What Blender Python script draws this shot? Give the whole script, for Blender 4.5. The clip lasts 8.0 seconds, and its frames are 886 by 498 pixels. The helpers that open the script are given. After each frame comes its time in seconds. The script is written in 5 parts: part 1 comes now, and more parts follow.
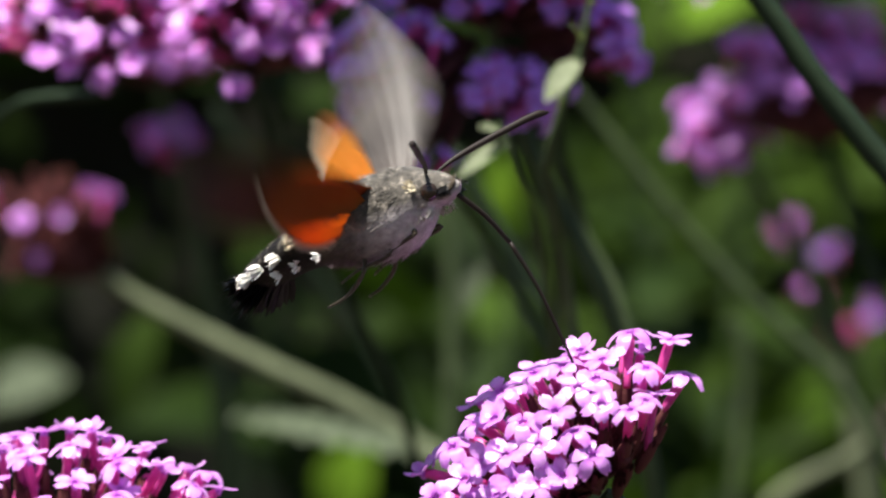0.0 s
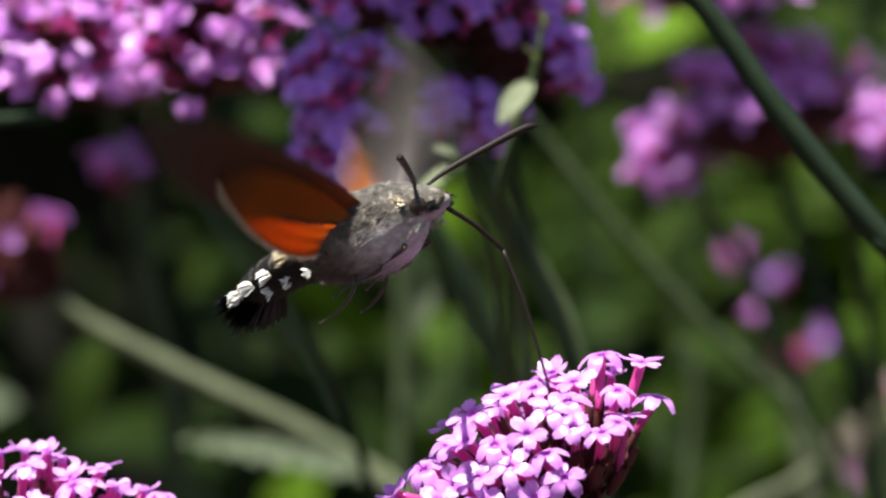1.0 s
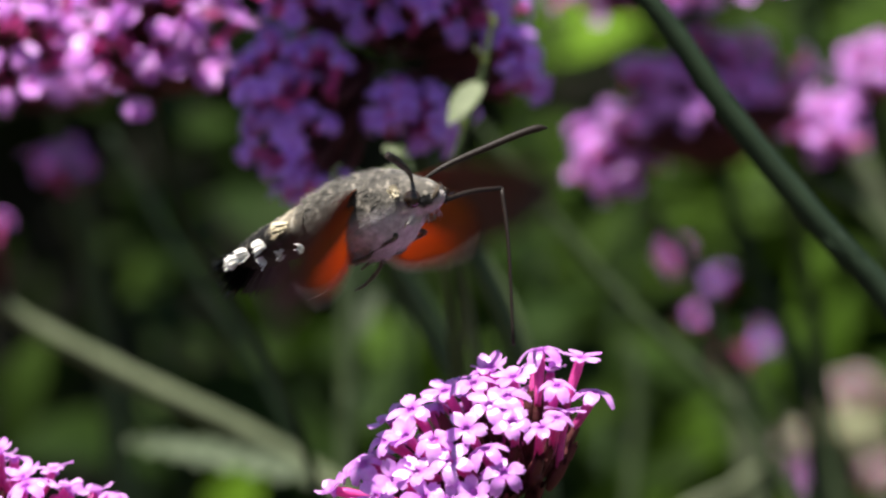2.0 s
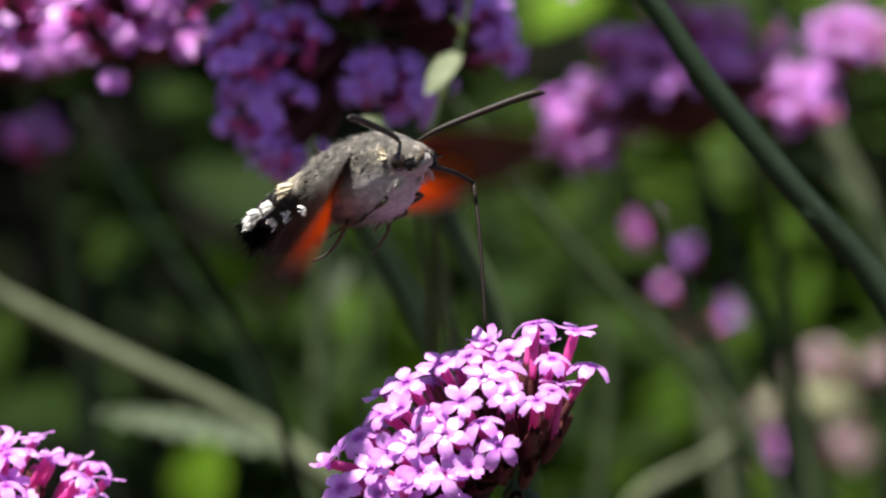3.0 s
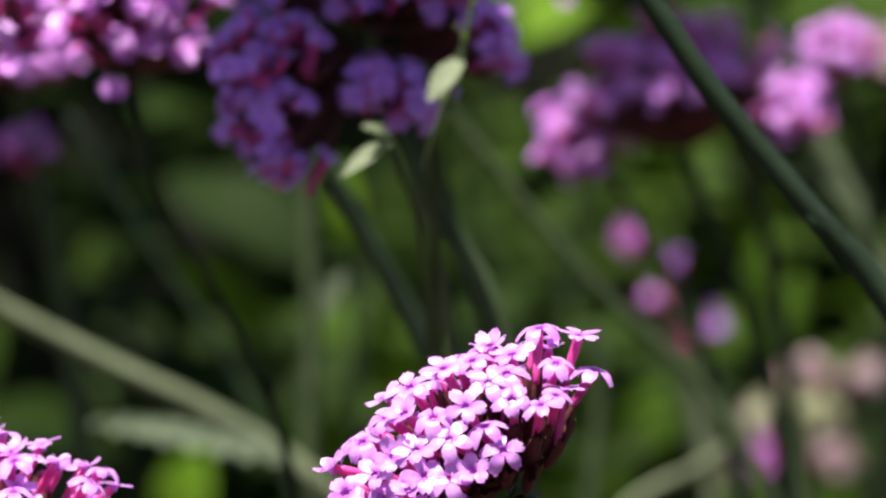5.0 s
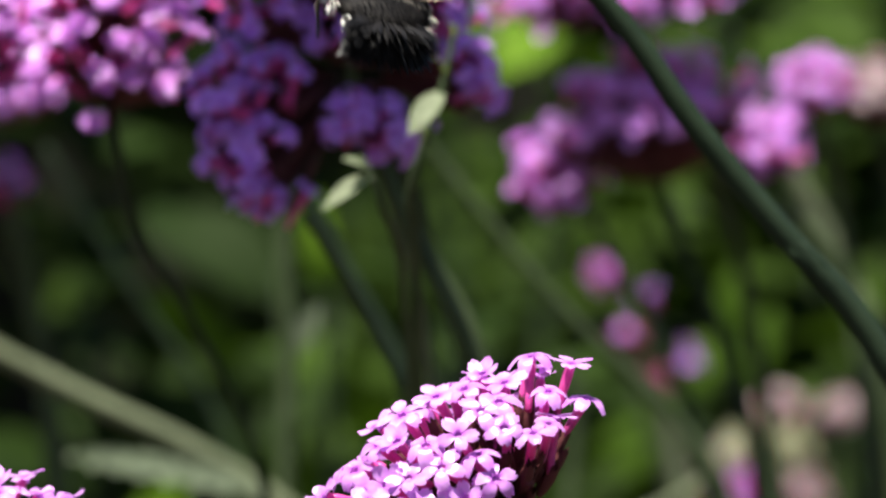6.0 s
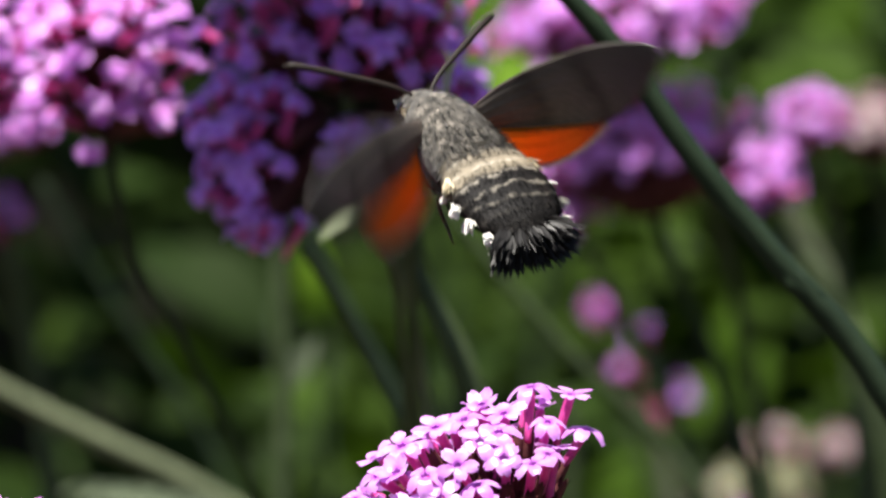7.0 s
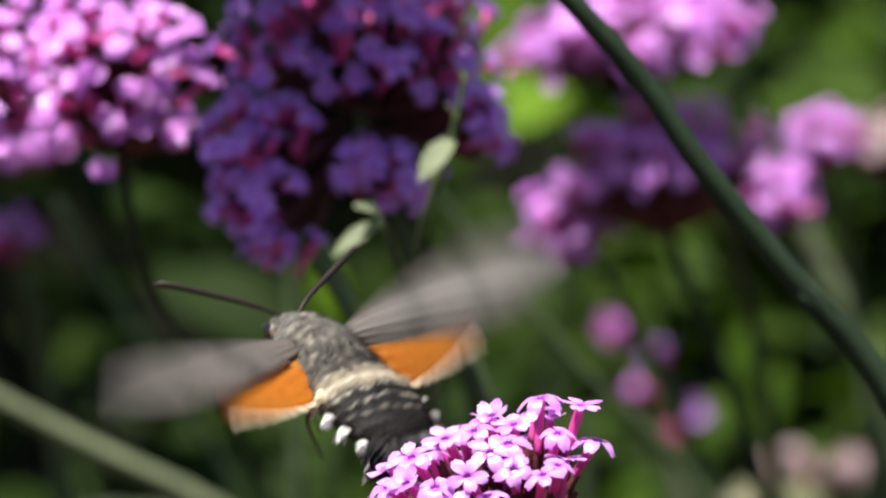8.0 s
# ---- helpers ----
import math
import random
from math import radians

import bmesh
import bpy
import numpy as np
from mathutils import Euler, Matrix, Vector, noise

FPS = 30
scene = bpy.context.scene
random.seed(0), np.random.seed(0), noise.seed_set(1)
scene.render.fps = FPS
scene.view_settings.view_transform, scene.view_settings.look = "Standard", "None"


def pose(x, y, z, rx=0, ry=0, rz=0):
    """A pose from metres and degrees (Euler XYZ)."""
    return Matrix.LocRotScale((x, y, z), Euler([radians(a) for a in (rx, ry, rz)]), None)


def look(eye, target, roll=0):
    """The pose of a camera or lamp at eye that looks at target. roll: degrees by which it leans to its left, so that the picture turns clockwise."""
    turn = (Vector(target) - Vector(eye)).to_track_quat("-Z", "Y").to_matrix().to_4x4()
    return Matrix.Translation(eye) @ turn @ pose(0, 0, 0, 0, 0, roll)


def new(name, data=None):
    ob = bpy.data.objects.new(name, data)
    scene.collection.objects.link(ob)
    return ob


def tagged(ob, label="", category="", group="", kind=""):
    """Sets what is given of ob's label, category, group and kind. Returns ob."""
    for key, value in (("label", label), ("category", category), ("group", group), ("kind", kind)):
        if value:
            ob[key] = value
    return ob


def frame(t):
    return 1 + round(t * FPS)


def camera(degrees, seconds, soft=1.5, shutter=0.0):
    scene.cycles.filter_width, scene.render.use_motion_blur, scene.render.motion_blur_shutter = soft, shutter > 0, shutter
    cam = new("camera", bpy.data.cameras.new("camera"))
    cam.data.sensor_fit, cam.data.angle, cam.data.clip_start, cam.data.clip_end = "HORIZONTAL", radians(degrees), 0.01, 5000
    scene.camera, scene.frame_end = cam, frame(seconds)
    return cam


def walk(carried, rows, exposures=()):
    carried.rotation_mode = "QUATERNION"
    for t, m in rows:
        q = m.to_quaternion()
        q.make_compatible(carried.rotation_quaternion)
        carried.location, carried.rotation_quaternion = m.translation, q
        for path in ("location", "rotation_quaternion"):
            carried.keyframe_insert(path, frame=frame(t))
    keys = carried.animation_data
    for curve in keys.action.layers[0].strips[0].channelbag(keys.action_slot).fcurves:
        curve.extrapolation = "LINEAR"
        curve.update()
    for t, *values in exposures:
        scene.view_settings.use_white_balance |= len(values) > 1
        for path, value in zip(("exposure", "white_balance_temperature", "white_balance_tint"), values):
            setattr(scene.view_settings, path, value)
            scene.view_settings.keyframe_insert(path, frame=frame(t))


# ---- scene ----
# Camera: a long lens about one metre from the blossom, carried slightly to its left while it pans.
cam = camera(6, 8.0, soft=2.4, shutter=0.5)
cam.data.dof.use_dof = True
cam.data.dof.focus_distance = 0.956
cam.data.dof.aperture_fstop = 46.0
cam.data.dof.aperture_blades = 0
walk(cam, [
    (0, pose(-0.00000, -0.9540, 1.10000, 90.000, 0, 0.000)),
    (0.5, pose(-0.00021, -0.9540, 1.09968, 90.116, 0, -0.179)),
    (1, pose(-0.00157, -0.9540, 1.09927, 90.184, 0, -0.393)),
    (1.5, pose(-0.00342, -0.9540, 1.09902, 90.222, 0, -0.655)),
    (2, pose(-0.00415, -0.9540, 1.09855, 90.225, 0, -0.863)),
    (3.5, pose(-0.00894, -0.9540, 1.09784, 89.958, 0, -1.247)),
    (4, pose(-0.01023, -0.9540, 1.09781, 89.931, 0, -1.282)),
    (5.5, pose(-0.01244, -0.9540, 1.09672, 90.284, 0, -1.471)),
    (6, pose(-0.01382, -0.9540, 1.09650, 90.395, 0, -1.611)),
    (6.5, pose(-0.01466, -0.9540, 1.09471, 90.595, 0, -1.677)),
    (7, pose(-0.01417, -0.9540, 1.09477, 90.687, 0, -1.651)),
    (7.5, pose(-0.01365, -0.9540, 1.09417, 90.791, 0, -1.584)),
    (8, pose(-0.01392, -0.9540, 1.09376, 90.847, 0, -1.548)),
])

# ---- light ----
SUN = Vector((-0.20, -0.24, 0.93)).normalized()
world = bpy.data.worlds.new("sky")
scene.world = world
world.use_nodes = True
sky_tex = world.node_tree.nodes.new("ShaderNodeTexSky")
sky_tex.sky_type = "NISHITA"
sky_tex.sun_disc = False
sky_tex.sun_elevation = math.asin(SUN.z)
sky_tex.sun_rotation = math.atan2(SUN.x, SUN.y)
back = world.node_tree.nodes["Background"]
back.inputs[1].default_value = 0.045
world.node_tree.links.new(sky_tex.outputs[0], back.inputs[0])
sun_data = bpy.data.lights.new("sun", "SUN")
sun_data.energy = 5.0
sun_data.angle = radians(0.53)
sun_data.color = (1.0, 0.95, 0.87)
sun = new("sun", sun_data)
sun.matrix_basis = look(SUN * 20, (0, 0, 0))
scene.view_settings.exposure = 1.26

# ---- materials ----


def nodes_of(name):
    m = bpy.data.materials.new(name)
    m.use_nodes = True
    nt = m.node_tree
    return m, nt, nt.nodes["Principled BSDF"], nt.nodes["Material Output"]


def link(nt, a, b):
    nt.links.new(a, b)


def noise_node(nt, scale, detail=4.0, rough=0.55, coord="Object"):
    tc = nt.nodes.new("ShaderNodeTexCoord")
    n = nt.nodes.new("ShaderNodeTexNoise")
    n.inputs["Scale"].default_value = scale
    n.inputs["Detail"].default_value = detail
    n.inputs["Roughness"].default_value = rough
    link(nt, tc.outputs[coord], n.inputs["Vector"])
    return n


def ramp(nt, fac, stops):
    r = nt.nodes.new("ShaderNodeValToRGB")
    el = r.color_ramp.elements
    while len(el) < len(stops):
        el.new(0.5)
    for e, (p, c) in zip(el, stops):
        e.position, e.color = p, (*c, 1.0)
    link(nt, fac, r.inputs[0])
    return r.outputs[0]


def mix(nt, fac, a, b, kind="MIX"):
    m = nt.nodes.new("ShaderNodeMix")
    m.data_type, m.blend_type = "RGBA", kind
    for value, socket in ((fac, m.inputs[0]), (a, m.inputs[6]), (b, m.inputs[7])):
        if isinstance(value, (int, float)):
            socket.default_value = value
        elif isinstance(value, tuple):
            socket.default_value = (*value, 1.0)
        else:
            link(nt, value, socket)
    return m.outputs[2]


def bump(nt, bsdf, height, strength, distance):
    b = nt.nodes.new("ShaderNodeBump")
    b.inputs["Strength"].default_value = strength
    b.inputs["Distance"].default_value = distance
    link(nt, height, b.inputs["Height"])
    link(nt, b.outputs[0], bsdf.inputs["Normal"])


def jitter(nt, colour, amount=0.25, island=False):
    """Varies a colour from piece to piece."""
    if island:
        src = nt.nodes.new("ShaderNodeNewGeometry").outputs["Random Per Island"]
    else:
        src = nt.nodes.new("ShaderNodeObjectInfo").outputs["Random"]
    mr = nt.nodes.new("ShaderNodeMapRange")
    mr.inputs[3].default_value, mr.inputs[4].default_value = 1 - amount, 1 + amount
    link(nt, src, mr.inputs[0])
    h = nt.nodes.new("ShaderNodeHueSaturation")
    link(nt, mr.outputs[0], h.inputs["Value"])
    link(nt, colour, h.inputs["Color"])
    return h.outputs[0]


def thin(nt, bsdf, out, colour, share, tint=(1, 1, 1), own=None):
    """Lets a share of the light through a thin petal, leaf or wing."""
    tr = nt.nodes.new("ShaderNodeBsdfTranslucent")
    link(nt, own if own else mix(nt, 1.0, colour, tint, "MULTIPLY"), tr.inputs[0])
    ms = nt.nodes.new("ShaderNodeMixShader")
    ms.inputs[0].default_value = share
    link(nt, bsdf.outputs[0], ms.inputs[1])
    link(nt, tr.outputs[0], ms.inputs[2])
    link(nt, ms.outputs[0], out.inputs[0])


def petal_material(name, pale, deep, share=0.3, eye=False):
    m, nt, b, out = nodes_of(name)
    n = noise_node(nt, 700, 3)
    col = ramp(nt, n.outputs[0], [(0.3, deep), (0.62, pale)])
    if eye:
        # a deep throat, paling towards the lobe tips, with faint streaks
        tc = nt.nodes.new("ShaderNodeTexCoord")
        dist = nt.nodes.new("ShaderNodeVectorMath")
        dist.operation = "LENGTH"
        link(nt, tc.outputs["Object"], dist.inputs[0])
        mr = nt.nodes.new("ShaderNodeMapRange")
        mr.inputs[1].default_value, mr.inputs[2].default_value = 0.0003, 0.0026
        link(nt, dist.outputs["Value"], mr.inputs[0])
        col = mix(nt, 1.0, col, ramp(nt, mr.outputs[0], [(0.1, (0.72, 0.46, 0.72)), (0.35, (0.94, 0.86, 0.95)), (0.9, (1.0, 1.0, 1.0))]), "MULTIPLY")
    col = jitter(nt, col, 0.14)
    link(nt, col, b.inputs["Base Color"])
    b.inputs["Roughness"].default_value = 0.33
    b.inputs["Specular IOR Level"].default_value = 0.5
    b.inputs["Sheen Weight"].default_value = 0.15
    fine = noise_node(nt, 3500, 2)
    bump(nt, b, fine.outputs[0], 0.25, 0.0001)
    thin(nt, b, out, col, share)
    return m


def leaf_material(name, dark, light, share=0.3, scale=60, rough=0.65, island=True):
    m, nt, b, out = nodes_of(name)
    n = noise_node(nt, scale, 4)
    col = ramp(nt, n.outputs[0], [(0.3, dark), (0.7, light)])
    col = jitter(nt, col, 0.35, island)
    link(nt, col, b.inputs["Base Color"])
    b.inputs["Roughness"].default_value = rough
    b.inputs["Specular IOR Level"].default_value = 0.06
    fine = noise_node(nt, scale * 12, 3)
    bump(nt, b, fine.outputs[0], 0.3, 0.0006)
    thin(nt, b, out, col, share, (0.9, 1.0, 0.35))
    return m


def stem_material(name, dark, light):
    m, nt, b, out = nodes_of(name)
    n = noise_node(nt, 90, 4)
    col = ramp(nt, n.outputs[0], [(0.3, dark), (0.7, light)])
    link(nt, col, b.inputs["Base Color"])
    b.inputs["Roughness"].default_value = 0.6
    b.inputs["Specular IOR Level"].default_value = 0.12
    fine = noise_node(nt, 1800, 3)
    bump(nt, b, fine.outputs[0], 0.4, 0.0003)
    return m


def fur_material(name, stops, scale=900):
    m, nt, b, out = nodes_of(name)
    n = noise_node(nt, scale, 5, 0.65)
    col = ramp(nt, n.outputs[0], stops)
    link(nt, col, b.inputs["Base Color"])
    b.inputs["Roughness"].default_value = 0.85
    b.inputs["Specular IOR Level"].default_value = 0.15
    b.inputs["Sheen Weight"].default_value = 0.3
    b.inputs["Sheen Roughness"].default_value = 0.4
    fine = noise_node(nt, 4000, 3)
    bump(nt, b, fine.outputs[0], 0.6, 0.0002)
    return m


def body_material(name, top, under, seam=-0.0008):
    """Scaled fur, dark on the back and pale on the belly, with a ragged seam."""
    m, nt, b, out = nodes_of(name)
    n = noise_node(nt, 900, 5, 0.65)
    upper = ramp(nt, n.outputs[0], [(0.3, top[0]), (0.55, top[1]), (0.75, top[2])])
    tc = nt.nodes.new("ShaderNodeTexCoord")
    sep = nt.nodes.new("ShaderNodeSeparateXYZ")
    link(nt, tc.outputs["Object"], sep.inputs[0])
    fore = nt.nodes.new("ShaderNodeMapRange")
    fore.inputs[1].default_value, fore.inputs[2].default_value = -0.001, 0.006
    link(nt, sep.outputs[0], fore.inputs[0])
    breast = ramp(nt, n.outputs[0], [(0.3, under[0]), (0.7, under[1])])
    rear = ramp(nt, n.outputs[0], [(0.3, (0.035, 0.026, 0.02)), (0.7, (0.13, 0.10, 0.08))])
    lower = mix(nt, fore.outputs[0], rear, breast)
    rag = noise_node(nt, 450, 3)
    add = nt.nodes.new("ShaderNodeMath")
    add.operation = "MULTIPLY_ADD"
    link(nt, rag.outputs[0], add.inputs[0])
    add.inputs[1].default_value = 0.003
    link(nt, sep.outputs[2], add.inputs[2])
    mr = nt.nodes.new("ShaderNodeMapRange")
    mr.inputs[1].default_value, mr.inputs[2].default_value = seam + 0.0008, seam + 0.0024
    link(nt, add.outputs[0], mr.inputs[0])
    col = mix(nt, mr.outputs[0], lower, upper)
    link(nt, col, b.inputs["Base Color"])
    b.inputs["Roughness"].default_value = 0.85
    b.inputs["Specular IOR Level"].default_value = 0.15
    b.inputs["Sheen Weight"].default_value = 0.25
    fine = noise_node(nt, 3500, 3)
    bump(nt, b, fine.outputs[0], 0.7, 0.0002)
    return m


def abdomen_material():
    """Grey-buff rings in front, black towards the tail, with pale ring edges."""
    m, nt, b, out = nodes_of("abdomen_scales")
    tc = nt.nodes.new("ShaderNodeTexCoord")
    sep = nt.nodes.new("ShaderNodeSeparateXYZ")
    link(nt, tc.outputs["Object"], sep.inputs[0])
    n = noise_node(nt, 900, 5, 0.65)
    mr = nt.nodes.new("ShaderNodeMapRange")
    mr.inputs[1].default_value, mr.inputs[2].default_value = -0.016, -0.001
    add = nt.nodes.new("ShaderNodeMath")
    add.operation = "MULTIPLY_ADD"
    link(nt, n.outputs[0], add.inputs[0])
    add.inputs[1].default_value = 0.003
    link(nt, sep.outputs[0], add.inputs[2])
    link(nt, add.outputs[0], mr.inputs[0])
    base = ramp(nt, mr.outputs[0], [(0.0, (0.006, 0.006, 0.006)), (0.62, (0.009, 0.008, 0.008)), (0.70, (0.27, 0.23, 0.17)), (0.95, (0.15, 0.13, 0.10))])
    wave = nt.nodes.new("ShaderNodeTexWave")
    wave.wave_type, wave.bands_direction = "BANDS", "X"
    wave.inputs["Scale"].default_value = 170
    wave.inputs["Distortion"].default_value = 4.0
    wave.inputs["Detail"].default_value = 3.0
    wave.inputs["Detail Scale"].default_value = 2.5
    link(nt, tc.outputs["Object"], wave.inputs[0])
    edge = ramp(nt, wave.outputs["Fac"], [(0.82, (0, 0, 0)), (0.97, (1, 1, 1))])
    speck = ramp(nt, n.outputs[0], [(0.42, (0, 0, 0)), (0.6, (1, 1, 1))])
    front = ramp(nt, mr.outputs[0], [(0.25, (0.07, 0.07, 0.07)), (0.75, (0.8, 0.8, 0.8))])
    edge = mix(nt, 1.0, edge, front, "MULTIPLY")
    col = mix(nt, mix(nt, 1.0, edge, speck, "MULTIPLY"), base, (0.44, 0.40, 0.33))
    low = nt.nodes.new("ShaderNodeMapRange")
    low.inputs[1].default_value, low.inputs[2].default_value = 0.0008, 0.0026
    drop_z = nt.nodes.new("ShaderNodeMath")
    drop_z.operation = "MULTIPLY_ADD"
    link(nt, n.outputs[0], drop_z.inputs[0])
    drop_z.inputs[1].default_value = 0.002
    link(nt, sep.outputs[2], drop_z.inputs[2])
    link(nt, drop_z.outputs[0], low.inputs[0])
    col = mix(nt, low.outputs[0], (0.014, 0.012, 0.011), col)
    link(nt, col, b.inputs["Base Color"])
    b.inputs["Roughness"].default_value = 0.55
    b.inputs["Specular IOR Level"].default_value = 0.1
    fine = noise_node(nt, 3500, 3)
    bump(nt, b, fine.outputs[0], 0.7, 0.0002)
    return m


def wing_material(name, root, middle, margin, reach, share, glow, bands=False, sheen=(0.6, 0.15)):
    """Wing membrane: colour runs from the root to a dark margin, with fine bands and veins."""
    m, nt, b, out = nodes_of(name)
    tc = nt.nodes.new("ShaderNodeTexCoord")
    dist = nt.nodes.new("ShaderNodeVectorMath")
    dist.operation = "LENGTH"
    link(nt, tc.outputs["Object"], dist.inputs[0])
    n = noise_node(nt, 260, 4)
    add = nt.nodes.new("ShaderNodeMath")
    add.operation = "MULTIPLY_ADD"
    link(nt, n.outputs[0], add.inputs[0])
    add.inputs[1].default_value = reach * 0.16
    link(nt, dist.outputs["Value"], add.inputs[2])
    mr = nt.nodes.new("ShaderNodeMapRange")
    mr.inputs[2].default_value = reach * 1.08
    link(nt, add.outputs[0], mr.inputs[0])
    band = tuple(c * 0.45 for c in middle)
    col = ramp(nt, mr.outputs[0], [(0.1, root), (0.3, middle), (0.4, band if bands else middle), (0.46, middle), (0.6, middle), (0.66, band if bands else middle), (0.72, middle), (0.93, margin)])
    speck = noise_node(nt, 1500, 4)
    col = mix(nt, 0.35, col, ramp(nt, speck.outputs[0], [(0.35, (0.25, 0.25, 0.25)), (0.65, (1, 1, 1))]), "MULTIPLY")
    link(nt, col, b.inputs["Base Color"])
    b.inputs["Roughness"].default_value, b.inputs["Specular IOR Level"].default_value = sheen
    bump(nt, b, speck.outputs[0], 0.3, 0.0001)
    through_light = ramp(nt, mr.outputs[0], [(0.1, glow[0]), (0.4, glow[1]), (0.9, glow[2])])
    thin(nt, b, out, col, share, own=through_light)
    return m


def gloss_material(name, colour, rough):
    m, nt, b, out = nodes_of(name)
    n = noise_node(nt, 2500, 3)
    col = ramp(nt, n.outputs[0], [(0.3, tuple(c * 0.6 for c in colour)), (0.7, colour)])
    link(nt, col, b.inputs["Base Color"])
    b.inputs["Roughness"].default_value = rough
    b.inputs["Specular IOR Level"].default_value = 0.5 if rough < 0.3 else 0.2
    return m


MAT = {
    "petal": petal_material("lilac_petal", (0.84, 0.42, 0.945), (0.66, 0.20, 0.82), eye=True),
    # lilac petal tinted violet: the blue of shade is put into its colour
    "violet": petal_material("shade_violet_petal", (0.64, 0.32, 0.92), (0.44, 0.15, 0.76), eye=True),
    "tube": petal_material("magenta_tube", (0.80, 0.10, 0.43), (0.60, 0.045, 0.30), 0.4),
    "calyx": stem_material("calyx_skin", (0.035, 0.010, 0.012), (0.13, 0.04, 0.042)),
    "dry": stem_material("dry_bud_skin", (0.06, 0.018, 0.016), (0.17, 0.055, 0.045)),
    # one stem skin in three tones: pale for lit stalks, dark for shaded
    "stem": stem_material("stem_skin", (0.03, 0.045, 0.018), (0.065, 0.09, 0.04)),
    "stem_pale": stem_material("pale_stem_skin", (0.075, 0.09, 0.05), (0.15, 0.17, 0.098)),
    # the same leaf blade with full or half sun put into its colour
    "leaf_sun": leaf_material("sunlit_leaf_blade", (0.10, 0.20, 0.012), (0.18, 0.32, 0.025), 0.4, 60),
    "leaf_half_sun": leaf_material("half_sun_leaf_blade", (0.045, 0.095, 0.008), (0.09, 0.17, 0.016), 0.4, 60),
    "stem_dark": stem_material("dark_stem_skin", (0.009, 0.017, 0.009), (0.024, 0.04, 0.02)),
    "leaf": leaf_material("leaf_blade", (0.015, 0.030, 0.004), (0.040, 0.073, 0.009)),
    "leaf_pale": leaf_material("pale_leaf_blade", (0.05, 0.068, 0.042), (0.15, 0.18, 0.115), 0.25, 420, 0.6),
    "bract": leaf_material("bract_blade", (0.20, 0.235, 0.14), (0.34, 0.38, 0.25), 0.35, 300, 0.6),
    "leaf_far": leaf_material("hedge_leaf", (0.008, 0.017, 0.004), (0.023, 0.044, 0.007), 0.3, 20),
    # near-black skin standing in for the shade inside the hedge
    "hedge_shade": stem_material("shaded_twig_bark", (0.008, 0.009, 0.006), (0.018, 0.018, 0.012)),
    "faded": petal_material("faded_petal", (0.52, 0.40, 0.40), (0.37, 0.26, 0.28)),
    "straw": petal_material("straw_cup", (0.42, 0.42, 0.24), (0.27, 0.27, 0.13)),
    "thorax": body_material("thorax_fur", ((0.02, 0.018, 0.016), (0.10, 0.09, 0.076), (0.42, 0.37, 0.31)), ((0.26, 0.23, 0.23), (0.55, 0.50, 0.50))),
    "abdomen": abdomen_material(),
    "white": fur_material("white_scales", [(0.3, (0.78, 0.75, 0.68)), (0.7, (0.92, 0.91, 0.88))]),
    "cream": fur_material("cream_scales", [(0.3, (0.5, 0.41, 0.26)), (0.7, (0.76, 0.68, 0.5))]),
    "fringe": fur_material("fringe_hairs", [(0.3, (0.42, 0.32, 0.21)), (0.7, (0.66, 0.56, 0.42))]),
    "pale": fur_material("pale_grey_scales", [(0.3, (0.3, 0.27, 0.25)), (0.7, (0.6, 0.56, 0.53))]),
    "black": gloss_material("black_scales", (0.014, 0.013, 0.013), 0.42),
    "limb": fur_material("limb_scales", [(0.3, (0.03, 0.022, 0.015)), (0.7, (0.09, 0.07, 0.05))]),
    "fore": wing_material("forewing_membrane", (0.105, 0.088, 0.076), (0.088, 0.076, 0.068), (0.05, 0.045, 0.041), 0.027, 0.16, ((0.40, 0.11, 0.03), (0.15, 0.04, 0.02), (0.06, 0.03, 0.02)), True, (0.45, 0.35)),
    "fore_under": wing_material("forewing_underside", (0.16, 0.065, 0.03), (0.085, 0.04, 0.025), (0.07, 0.05, 0.04), 0.027, 0.3, ((0.70, 0.22, 0.06), (0.34, 0.10, 0.045), (0.16, 0.08, 0.05))),
    "hind": wing_material("hindwing_membrane", (0.66, 0.36, 0.08), (0.70, 0.28, 0.03), (0.30, 0.12, 0.045), 0.0165, 0.7, ((0.85, 0.38, 0.07), (0.90, 0.28, 0.03), (0.5, 0.13, 0.03))),
    "hind_under": wing_material("hindwing_underside", (0.50, 0.24, 0.07), (0.46, 0.14, 0.02), (0.24, 0.09, 0.04), 0.0165, 0.65, ((0.72, 0.28, 0.07), (0.64, 0.15, 0.028), (0.26, 0.065, 0.025))),
}


MAT["eye"] = gloss_material("eye_glass", (0.03, 0.018, 0.012), 0.15)
MAT["horn"] = gloss_material("horn", (0.02, 0.013, 0.01), 0.5)


def soil_material():
    m, nt, b, out = nodes_of("soil")
    n = noise_node(nt, 3, 8, 0.7)
    col = ramp(nt, n.outputs[0], [(0.3, (0.02, 0.014, 0.009)), (0.7, (0.07, 0.05, 0.032))])
    link(nt, col, b.inputs["Base Color"])
    b.inputs["Roughness"].default_value = 0.95
    fine = noise_node(nt, 60, 6)
    bump(nt, b, fine.outputs[0], 0.8, 0.02)
    return m


MAT["soil"] = soil_material()

# ---- mesh helpers ----
MM = 0.001
EYE = Vector((0, -0.954, 1.1))


def at(u, v, d):
    """A place by its bearings (milliradians to the right and up) and its distance from the first station."""
    return EYE + Vector((u * d * MM, d, v * d * MM))


